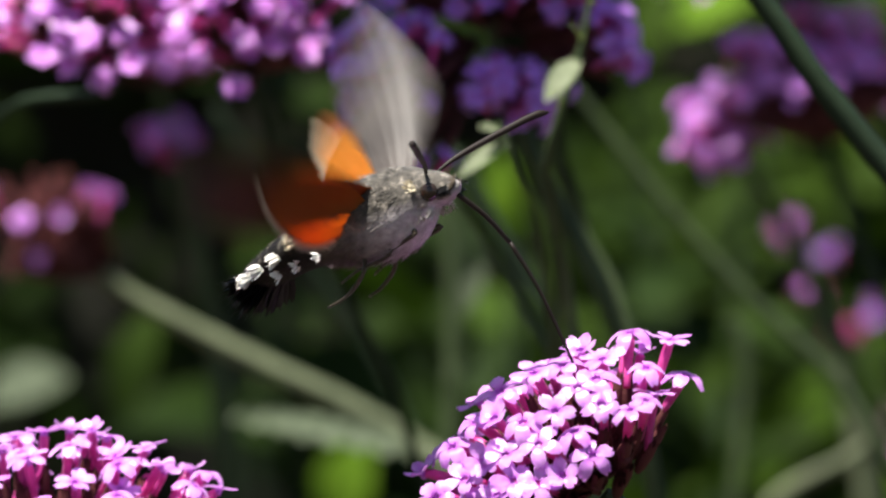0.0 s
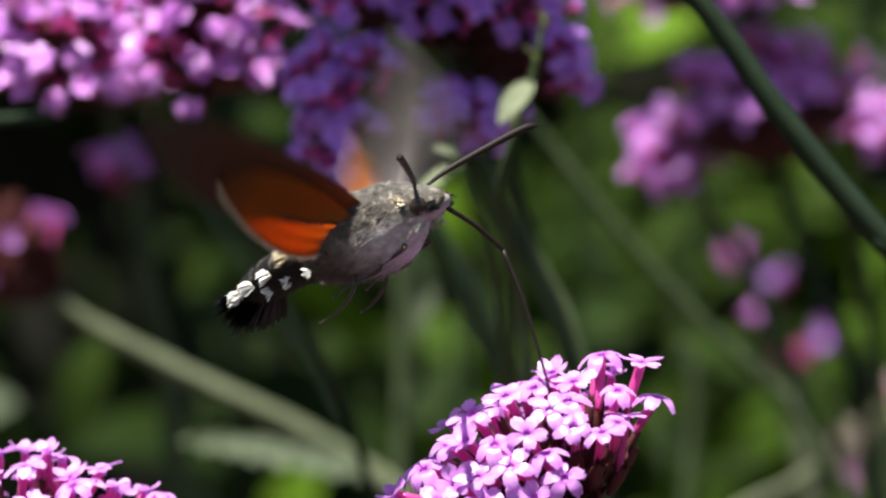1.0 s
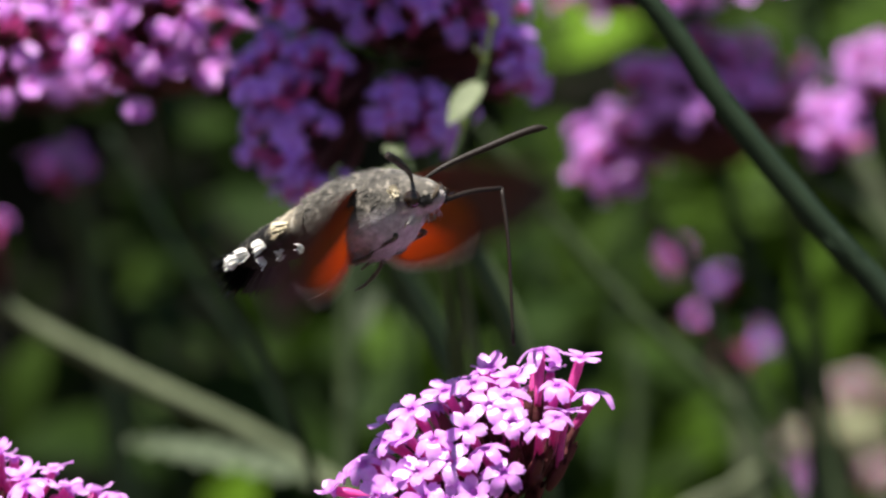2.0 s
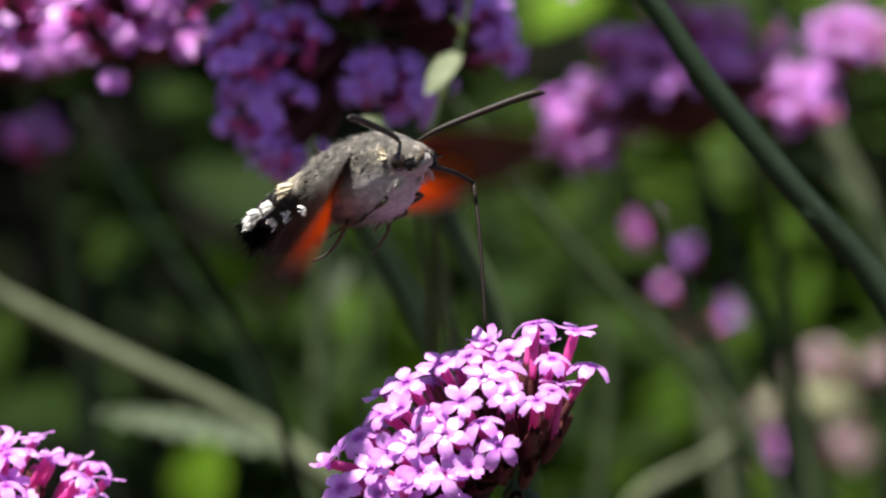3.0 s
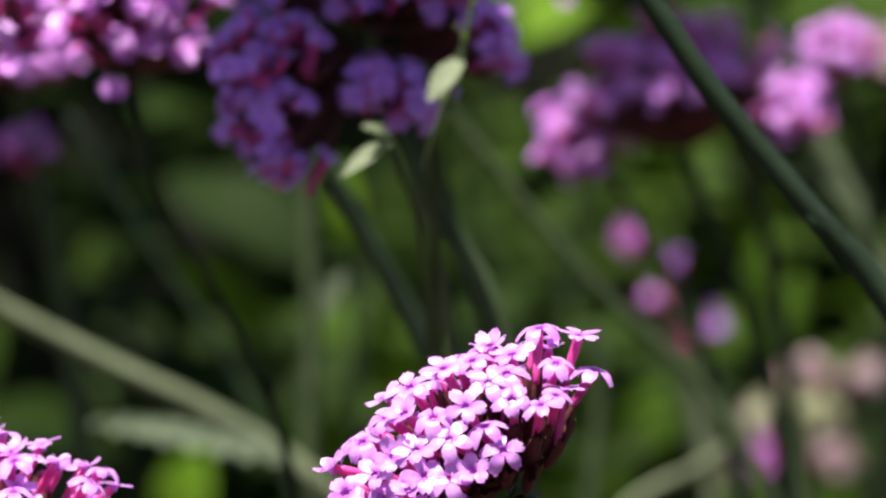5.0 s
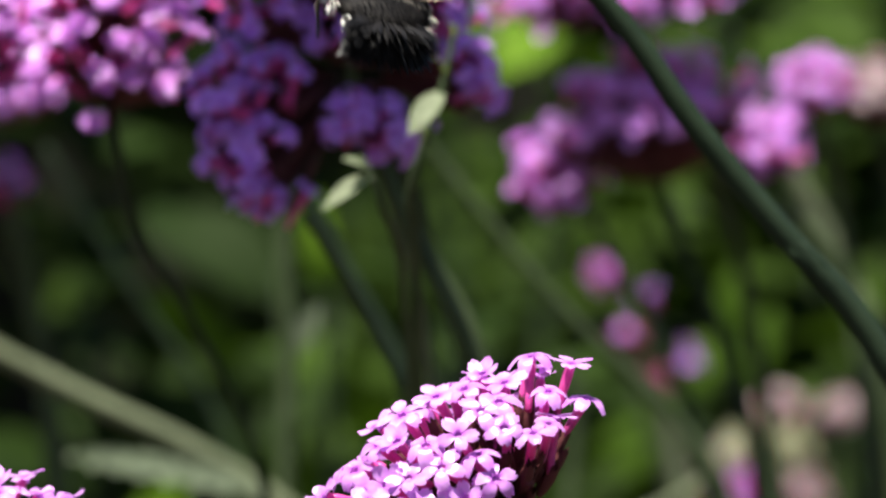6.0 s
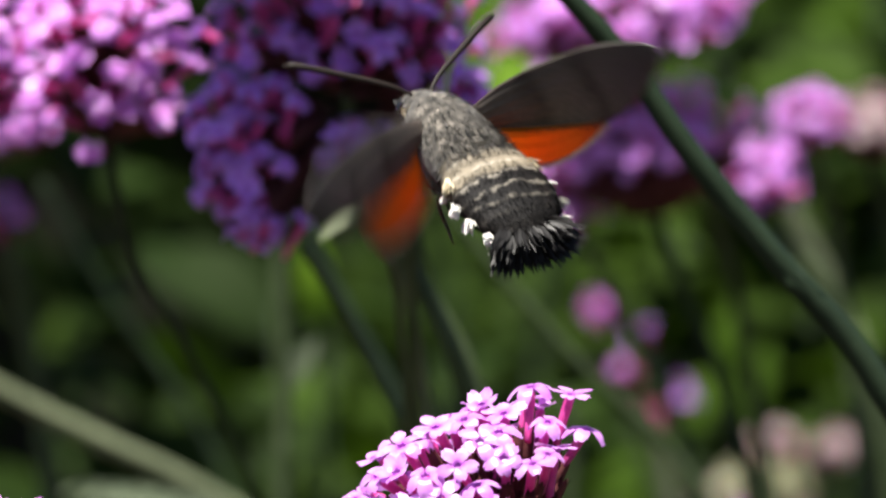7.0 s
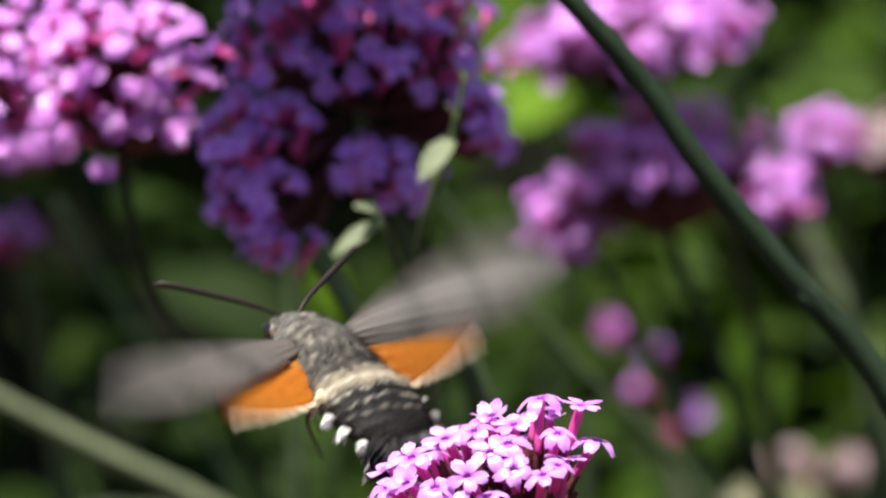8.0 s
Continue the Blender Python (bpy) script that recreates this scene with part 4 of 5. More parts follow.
def outline_wing(front, rear, n_span, n_chord, camber):
    """A wing sheet with raised veins between a leading and a trailing edge; span along +y."""
    bm = bmesh.new()
    a, b = smooth_path([Vector((*p, 0)) for p in front], n_span), smooth_path([Vector((*p, 0)) for p in rear], n_span)
    for lift in (0.03, -0.03):
        grid = []
        for i in range(n_span + 1):
            row = []
            for j in range(n_chord + 1):
                s = j / n_chord
                p = a[i].lerp(b[i], s)
                fan = math.cos(s * 5.5 * math.tau) * 0.05
                p.z = camber * math.sin(math.pi * s) * (1 - 0.4 * i / n_span) + fan + lift * (1 if 0 < j < n_chord and 0 < i < n_span else 0)
                row.append(bm.verts.new(p * MM))
            grid.append(row)
        for i in range(n_span):
            for j in range(n_chord):
                q = (grid[i][j], grid[i + 1][j], grid[i + 1][j + 1], grid[i][j + 1])
                f = bm.faces.new(q if lift > 0 else q[::-1])
                f.material_index = 0 if lift > 0 else 1
    bmesh.ops.remove_doubles(bm, verts=bm.verts[:], dist=1e-6)
    return bm


def fringe_strip(rear, count, length, seed):
    """Short pale hairs along a wing's trailing edge."""
    rnd = random.Random(seed)
    bm = bmesh.new()
    edge = smooth_path([Vector((*p, 0)) for p in rear], count)
    for k in range(count // 8, count):
        t = (edge[k + 1] - edge[k]).normalized()
        out = Vector((-t.y, t.x, 0))
        if out.x > 0:
            out = -out
        p = edge[k] - out * 0.1
        tip = p + (out + t * rnd.uniform(-0.3, 0.5) + Vector((0, 0, rnd.uniform(-0.25, 0.25)))) * (length * rnd.uniform(0.6, 1.2))
        bm.faces.new([bm.verts.new(v * MM) for v in (p - t * 0.1, p + t * 0.1, tip)])
    return bm


def mirrored(bm):
    for v in bm.verts:
        v.co.y = -v.co.y
    bmesh.ops.reverse_faces(bm, faces=bm.faces[:])
    return bm


FRONT_FORE = [(0.6, 0), (2.0, 5.6), (2.6, 13.6), (2.2, 20.6), (0.4, 26), (-1.2, 28.0)]
REAR_FORE = [(-2.4, 0), (-4.2, 4.6), (-5.8, 10), (-7.0, 15), (-5.8, 21.2), (-2.0, 27.6)]
FRONT_HIND = [(1.4, 0), (2.4, 4.4), (2.4, 9), (1.2, 13.4), (-1.4, 16.2)]
REAR_HIND = [(-2.7, 0), (-5.3, 1.7), (-6.3, 4.8), (-5.4, 10.0), (-2.7, 15.6)]
ROOT_FORE = (4.5, 3.4, 2.2)


def hawk_moth():
    root = new("hawk_moth")
    tagged(root, "grey-brown hawk moth with orange hindwings, hovering at the blossoms", "moth")
    thorax_rows = dense([(10.0, 2.0, 1.9, 0.3), (8.2, 3.6, 3.5, 0.0), (5.0, 4.5, 4.8, -0.5), (0.5, 4.9, 4.7, -0.3), (-2.5, 5.0, 4.0, 0.0), (-4.0, 4.9, 3.4, 0.1)], 18)
    bm = bmesh.new()
    lathe(bm, thorax_rows, 24)
    for v in bm.verts:
        v.co += v.co.normalized() * (0.25 * MM * noise.noise(v.co * 900))
    thorax = part("thorax", bm, MAT["thorax"], root)
    bm = bmesh.new()
    hairs(bm, thorax_rows, 5200, 1.5, 5)
    tagged(part("fur", bm, MAT["thorax"], thorax), kind="stuff")
    abdomen_rows = dense([(-3.0, 5.2, 3.6, 0.1), (-6.0, 5.8, 3.0, 0.2), (-9.0, 6.1, 2.5, 0.1), (-12.0, 5.7, 2.1, -0.2), (-14.5, 4.5, 1.8, -0.6), (-16.2, 2.8, 1.2, -0.9)], 30)
    abdomen_rows = [(x, ry * (1 + 0.03 * math.sin(x * 3.6)), rz * (1 + 0.03 * math.sin(x * 3.6)), z) for x, ry, rz, z in abdomen_rows]
    bm = bmesh.new()
    lathe(bm, abdomen_rows, 24)
    abdomen = part("abdomen", bm, MAT["abdomen"], root, "black abdomen with pale ring edges")
    bm = bmesh.new()
    hairs(bm, abdomen_rows, 4200, 0.9, 6, 0.14, 0.08)
    tagged(part("fur", bm, MAT["abdomen"], abdomen), kind="stuff")
    # tail fan and side tufts
    bm = bmesh.new()
    brush(bm, (-15, 0, -1.0), (-1, 0, -0.5), 1000, 4.0, (1.8, 6.4, 2.6), 7, 0.24)
    part("tail_brush", bm, MAT["black"], root, "black brush of long tail scales")
    for s in (1, -1):
        for x, y, z, key, n, l in ((-5.4, 5.2, 1.0, "cream", 150, 2.6), (-8.8, 6.0, -0.2, "white", 130, 1.7), (-11.8, 5.8, -0.4, "white", 150, 1.8), (-14.6, 4.8, -0.8, "white", 130, 1.7), (-4.4, 5.0, -1.9, "white", 40, 0.9), (-7.2, 5.2, -1.9, "white", 44, 1.0), (-10.0, 5.2, -2.0, "white", 44, 1.0)):
            bm = bmesh.new()
            brush(bm, (x, s * y, z), (-1, s * 0.5, -0.1), n // 2, l * 0.8, (0.7, 0.5, 0.8), int(n + x * 10 + s), 0.17, (0, s * 0.7, 0.8))
            part("side_tuft", bm, MAT[key], root, key + " tuft of side scales")
    # head
    head_rows = dense([(8.2, 2.5, 2.1, 0.3), (10.0, 2.7, 2.3, 0.2), (11.8, 2.4, 2.0, -0.1), (13.2, 1.6, 1.4, -0.5), (14.2, 0.6, 0.6, -0.7), (14.5, 0.15, 0.15, -0.7)], 14)
    bm = bmesh.new()
    lathe(bm, head_rows, 18)
    head = part("head", bm, MAT["thorax"], root)
    head.location.x = -0.6 * MM
    bm = bmesh.new()
    hairs(bm, head_rows, 1100, 0.9, 8, 0.5, 0.08)
    tagged(part("fur", bm, MAT["thorax"], head), kind="stuff")
    for s in (1, -1):
        bm = bmesh.new()
        bmesh.ops.create_uvsphere(bm, u_segments=16, v_segments=10, radius=1.05 * MM)
        for v in bm.verts:
            v.co = Vector((v.co.x * 1.1, v.co.y * 0.8, v.co.z)) + Vector((11.6, s * 2.15, -0.3)) * MM
        part("eye", bm, MAT["eye"], head, "glossy dark brown eye")
        bm = bmesh.new()
        brush(bm, (10.0, s * 2.6, 0.8), (-0.6, s * 0.5, 0.7), 34, 0.8, (1.2, 0.5, 0.9), 60 + s, 0.14, (0, s, 0.5))
        part("eye_ring", bm, MAT["cream"], head, "cream scales behind the eye")
        bm = bmesh.new()
        brush(bm, (12.4, s * 1.8, -0.7), (0.8, -s * 0.4, -0.25), 80, 1.3, (2.0, 0.7, 0.8), 80 + s, 0.12)
        part("eye_stripe", bm, MAT["black"], head, "dark scale stripe through the eye")
        bm = bmesh.new()
        pts = smooth_path([Vector((11.6, s * 0.8, -1.3)) * MM, Vector((13.2, s * 0.75, -0.9)) * MM, Vector((14.4, s * 0.55, -0.1)) * MM], 6)
        tube(bm, pts, [0.6 * MM, 0.65 * MM, 0.65 * MM, 0.6 * MM, 0.5 * MM, 0.35 * MM, 0.12 * MM], 8)
        hairs(bm, [(12.2, 0.7, 0.7, -1.0), (13.4, 0.8, 0.7, -0.6), (14.4, 0.6, 0.5, -0.1)], 140, 0.7, 70 + s, 0.8, 0.08)
        part("palp", bm, MAT["limb"], head, "dark furry palp")
        bm = bmesh.new()
        brush(bm, (10.4, s * 1.7, -1.9), (-0.7, s * 0.5, -0.3), 90, 1.1, (2.6, 1.0, 1.2), 90 + s, 0.12, (0, s, -0.6))
        part("throat_tuft", bm, MAT["pale"], head, "pale throat scales")
        # antenna: thin at the root, a long club, a hooked tip
        bm = bmesh.new()
        pts = smooth_path([Vector(p) * MM for p in ((10.6, s * 0.9, 1.6), (12.2, s * 2.8, 2.4), (15.4, s * 7.8, 3.4), (18.5, s * 12.8, 4.1), (19.3, s * 14.1, 3.9))], 20)
        tube(bm, pts, [(0.17 + 0.27 * math.sin(min(k / 17, 1) * math.pi * 0.55)) * MM if k < 17 else (0.4 - 0.1 * (k - 17)) * MM for k in range(21)], 8)
        part("antenna", bm, MAT["horn"], root, "dark clubbed antenna")
    # folded legs
    for s in (1, -1):
        for x, knee, foot in ((6.4, (7.6, 2.6, -3.9), (3.6, 2.4, -4.5)), (3.0, (3.6, 3.0, -4.9), (-1.2, 2.8, -5.0)), (-0.6, (-0.4, 3.2, -5.4), (-3.6, 3.6, -7.2))):
            bm = bmesh.new()
            pts = smooth_path([Vector((x, s * 1.6, -3.2)) * MM, Vector((knee[0], s * knee[1], knee[2])) * MM, Vector((foot[0], s * foot[1], foot[2])) * MM, Vector((foot[0] - 2.6, s * (foot[1] + 0.6), foot[2] - 0.3 - 0.5 * abs(x) / 5)) * MM], 12)
            tube(bm, pts, [(0.36 - 0.02 * k) * MM for k in range(13)], 6)
            part("leg", bm, MAT["limb"], root)
    # wings
    wings = {}
    for side, s in (("left", 1), ("right", -1)):
        fore, hind = outline_wing(FRONT_FORE, REAR_FORE, 22, 22, 0.7), outline_wing(FRONT_HIND, REAR_HIND, 16, 22, 0.5)
        if s < 0:
            fore, hind = mirrored(fore), mirrored(hind)
        wings[side, "fore"] = part("forewing", fore, [MAT["fore"], MAT["fore_under"]], root, "grey-brown banded forewing")
        wings[side, "hind"] = part("hindwing", hind, [MAT["hind"], MAT["hind_under"]], root, "orange hindwing with a dark margin")
        for kind, rear, n, l in (("fore", REAR_FORE, 420, 0.55), ("hind", REAR_HIND, 300, 0.8)):
            strip = fringe_strip(rear, n, l, 5)
            tagged(part("fringe", mirrored(strip) if s < 0 else strip, MAT["fringe" if kind == "hind" else "limb"], wings[side, kind], "pale hair fringe of the wing edge" if kind == "hind" else "brown hair fringe of the wing edge"), kind="stuff")
    # proboscis in two stiff lengths
    bm = bmesh.new()
    tube(bm, smooth_path([Vector((0, 0, 0)), Vector((4.4, 0, 0.35)) * MM, Vector((8.6, 0, 0)) * MM], 8), [(0.32 - 0.008 * k) * MM for k in range(9)], 7)
    upper = part("proboscis", bm, MAT["horn"], root, "long thin dark proboscis")
    bm = bmesh.new()
    tube(bm, smooth_path([Vector((0, 0, 0)), Vector((6, 0, 0.5)) * MM, Vector((18, 0, 0)) * MM], 12), [(0.26 - 0.007 * k) * MM for k in range(13)], 7)
    lower = part("proboscis_tip", bm, MAT["horn"], root, "long thin dark proboscis end")
    return root, wings, upper, lower


moth, WINGS, PROBOSCIS, PROBOSCIS_TIP = hawk_moth()

# Flight of the moth: seconds, millimetres from the first blossom, degrees.
FLIGHT = [
    (0, -8.786, 0.154, 3.125, 8.7, -20.4, -36.6), (0.1, -8.269, 0.92, 3.569, 9.1, -19.4, -39.4), (0.2, -7.778, 1.579, 4.13, 9.4, -18.2, -41.5),
    (0.3, -7.557, 1.507, 3.972, 9.8, -18, -40.2), (0.4, -7.003, 1.8, 3.887, 10.2, -19.3, -41.1), (0.5, -6.08, 1.915, 3.602, 10.6, -19.2, -40.8),
    (0.6, -5.794, 2.463, 3.56, 10.2, -17.2, -43.3), (0.7, -5.509, 2.701, 3.418, 9.9, -17.9, -44.9), (0.8, -5.319, 2.296, 3.775, 9.6, -19.1, -42.9),
    (0.9, -4.986, 2.413, 4.619, 9.2, -19.9, -43.8), (1, -4.936, 1.163, 3.711, 8.9, -21.2, -37.4), (1.1, -4.495, 1.259, 4.697, 8.9, -22.1, -39.8),
    (1.2, -4.219, 0.415, 5.964, 8.9, -23, -37.3), (1.3, -4.003, -0.59, 6.081, 8.8, -22.3, -33.6), (1.4, -3.435, -0.073, 6.786, 8.8, -18.5, -37),
    (1.5, -2.986, -0.807, 6.961, 8.8, -16.9, -34.7), (1.6, -2.144, 1.416, 7.24, 8.5, -13, -43), (1.7, -2.098, 1.484, 6.57, 8.3, -13.8, -41.6),
    (1.8, -1.215, 1.879, 5.178, 8.1, -18.3, -42.7), (1.9, -0.565, 2.767, 6.26, 7.9, -13.9, -44.4), (2, 0.136, 2.815, 5.854, 7.7, -13.7, -42.7),
    (2.1, 0.171, 2.57, 4.67, 7.5, -17.9, -41.9), (2.2, 0.078, 3.093, 5.558, 7.137, -15.109, -51.611), (2.4, 0.593, 3.229, 5.434, 7.04, -14.578, -51.748),
    (2.6, 1.242, 3.389, 5.361, 6.943, -15.248, -52.285), (2.8, 1.89, 3.703, 6.003, 6.846, -14.318, -53.223), (3, 2.634, 4.138, 6.645, 6.749, -13.187, -55.06),
    (3.2, 3.51, 4.604, 7.154, 6.652, -12.757, -57.298), (3.3, 4.025, 4.953, 7.422, 6.553, -12.391, -59.466), (3.4, 4.984, 5.198, 7.436, 6.638, -13.163, -60.693),
    (3.5, 5.441, 5.684, 7.41, 5.667, -15.469, -58.98), (3.6, 5.65, 5.379, 7.135, 6.621, -16.193, -57.518), (3.7, 6.291, 5.749, 7.38, 6.127, -18.474, -59.511),
    (3.8, 6.8, 5.742, 7.305, 6.799, -19.404, -62.179), (3.9, 7.061, 5.665, 7.091, 7.385, -18.807, -62.317), (4, 6.834, 5.776, 7.285, 7.187, -18.35, -62.844),
    (4.1, 7.217, 5.633, 7.73, 8.649, -17.128, -62.39), (4.2, 7.131, 5.658, 7.243, 8.649, -17.628, -62.79), (4.3, 6.712, 0.985, 11.096, 8.612, -24.796, -47.742),
    (4.4, 5.887, 0.99, 14.395, 8.475, -22.564, -39.195), (4.5, 5.094, 2.995, 19.654, 8.337, -18.232, -25.547), (4.6, 4.316, 6, 26.891, 8.2, -15, -8),
    (4.7, 4.139, 11, 35.753, 8.5, -15, 12), (4.8, 3.961, 16, 45.355, 8.8, -15, 32), (4.9, 3.782, 21, 53.752, 9.1, -18, 50),
    (5, 3.602, 26, 59.612, 9.4, -20, 65), (5.2, 3.161, 31, 63.885, 10, -25, 85), (5.4, 3.3, 31, 59.939, 10.7, -30, 95),
    (5.6, 3.493, 26, 52.423, 11.3, -35, 100), (5.8, 2.758, 22.061, 42.547, 11.1, -32.4, 104.3), (5.9, 2.381, 23.353, 38.966, 10.5, -26.2, 103),
    (6, 3.803, 23.297, 36.404, 9.7, -28.9, 104.8), (6.1, 5.521, 23.259, 33.966, 8.9, -30.9, 106.3), (6.2, 8.072, 23.217, 31.718, 8, -31.9, 110.8),
    (6.3, 10.11, 23.219, 28.9, 7.2, -32.5, 111.3), (6.4, 11.904, 23.226, 27.006, 6.4, -33.4, 110.7), (6.5, 13.204, 23.151, 25.409, 5.5, -36.2, 112.6),
    (6.6, 13.837, 23.113, 23.289, 1.3, -36.3, 112.7), (6.7, 14.241, 23.097, 22.091, -3, -36.5, 110), (6.8, 15.981, 22.999, 20.271, -7.3, -34.9, 118.2),
    (6.9, 16.556, 22.947, 18.856, -11.5, -33, 122), (7, 16.489, 22.907, 17.443, -15.8, -32.7, 122.5), (7.1, 17.11, 22.921, 15.797, -14.6, -29.5, 125.3),
    (7.2, 16.035, 22.91, 14.371, -13.3, -29.5, 125.6), (7.3, 14.413, 23.062, 12.557, -12.1, -26.3, 121.6), (7.4, 12.452, 23.133, 9.661, -10.9, -24.7, 119.6),
    (7.5, 10.535, 23.088, 7.579, -9.6, -25.4, 120.7), (7.6, 8.664, 23.175, 4.758, -9.8, -24, 119.2), (7.7, 6.071, 24.128, 3.409, -10, -26.4, 120.5),
    (7.8, 4.268, 26.114, 0.759, -10.2, -30.5, 118.2), (7.9, 2.508, 28.093, -2.694, -10.4, -26.5, 124.4), (8, 0.01, 28.108, -5.962, -10.6, -28, 123.6),
]
# Wing strokes: seconds, degrees, the swing in a thirtieth of a second, and how far the hindwing lags.
STROKE_LEFT = [
    (0, 43.8, 6.6, 20.7, -50, 7.9), (0.1, 1.2, 0.1, -4.8, 22, 0), (0.2, 15.6, -1.5, 5.4, 22, 0), (0.3, 43.7, -14.1, 14.3, -22, 0),
    (0.4, -11.4, -30.9, -12.8, 22, 0), (0.5, 64.2, -3.1, 1.9, -28, 10.7), (0.6, -13.6, -28.9, 14.9, 22, 0), (0.7, 30.5, -7.3, 12.2, 22, 0),
    (0.8, 54.9, -19.7, 13.4, -22, 0), (0.9, -15.3, -29.4, -5.7, 22, 0), (1, 30.8, -1.8, 3.8, -60, 0), (1.1, 34.1, -17.4, 23.9, -22, 0),
    (1.2, -28.5, -25.6, -11.2, 22, 0), (1.3, 52.3, -15.1, 11.3, -22, 0), (1.4, -30, -14.7, 17, 22, 0), (1.5, 29.2, 6, 11.9, -45, -24.2),
    (1.6, -14.8, -28, 31.9, 22, 0), (1.7, -10.9, -30.2, -0.7, 22, 0), (1.8, 60.8, -8.8, 4.9, -22, 0), (1.9, -11.9, -29.3, 16.8, 22, 0),
    (2, -11.1, -55.8, 7.2, 26, -1.2), (2.1, 58, -15.2, 9.3, -22, 0), (2.2, -4, -31.5, -7.1, 22, 0), (2.4, 56.8, -17.2, 19.3, -22, 0),
    (2.6, -2.1, -30.3, 0.9, 22, 0), (2.8, 55.3, -20, 22.5, -22, 0), (3, -3.4, -32.4, 7.1, 22, 0), (3.2, 47.6, -26.1, 32, -22, 0),
    (3.3, 14.3, -6.9, 38.4, 60, 0), (3.4, 46.3, -31.8, 36.6, -22, 0), (3.5, -21.8, -34.8, -3.9, 20, 0.6), (3.6, 47.3, -21.6, 27.7, -22, 0),
    (3.7, 23.5, -26.6, 16.3, -22, 0), (3.8, 23.4, -30.8, 31.7, 22, 0), (3.9, 66.3, -32.2, 22.9, -22, 0), (4, -20, -33.5, -12.1, 14, 12.2),
    (4.1, 23.3, -29.3, 27.9, 22, 0), (4.2, 63.5, -32.7, 26.3, -22, 0), (4.3, -24.9, -2.4, -5.2, 22, 0), (4.4, 58.5, -16.6, 9.9, -22, 0),
    (4.5, -24.9, -2.4, -5.2, 22, 0), (4.6, 58.5, -16.6, 9.9, -22, 0), (4.7, -24.9, -2.4, -5.2, 22, 0), (4.8, 58.5, -16.6, 9.9, -22, 0),
    (4.9, -24.9, -2.4, -5.2, 22, 0), (5, 58.5, -16.6, 9.9, -22, 0), (5.2, -24.9, -2.4, -5.2, 22, 0), (5.4, 58.5, -16.6, 9.9, -22, 0),
    (5.6, -24.9, -2.4, -5.2, 22, 0), (5.8, 58.5, -16.6, 9.9, -22, 0), (5.9, -3.7, -5.1, 60.9, 22, 0), (6, 18.6, -19.1, 32.6, -22, 0),
    (6.1, 26.2, -65.5, 25.7, -22, 0), (6.2, -31.8, -62.5, 19.7, 22, 0), (6.3, 26.6, -28.7, 36.5, -22, 0), (6.4, 30.3, -58.4, 3.3, -22, 0),
    (6.5, -34.5, -52.4, 10.6, 20, 8.1), (6.6, 18.3, -13.3, 20.9, -22, 0), (6.7, 22.6, -61, 24.6, -22, 0), (6.8, -54.6, -45.5, 43.1, 22, 0),
    (6.9, -27, -3.2, 5.1, 22, 0), (7, 37.4, -68.5, -5.1, -40, 17.3), (7.1, -67.1, -39.1, 49.6, 22, 0), (7.2, -2, -5.6, 37.4, -22, 0),
    (7.3, -69.3, -45.6, 50.8, 22, 0), (7.4, -26.8, -13.4, -14.5, 22, 0), (7.5, 13.7, -43.1, 46.6, -15, -7.5), (7.6, -55.5, -60.7, 54.1, 22, 0),
    (7.7, -19.1, -13.4, -20.3, 22, 0), (7.8, 7.8, -22.8, 57.7, -22, 0), (7.9, -71.8, -49.5, 50.6, 22, 0), (8, 0.2, -11.6, 3, 26, 8),
]
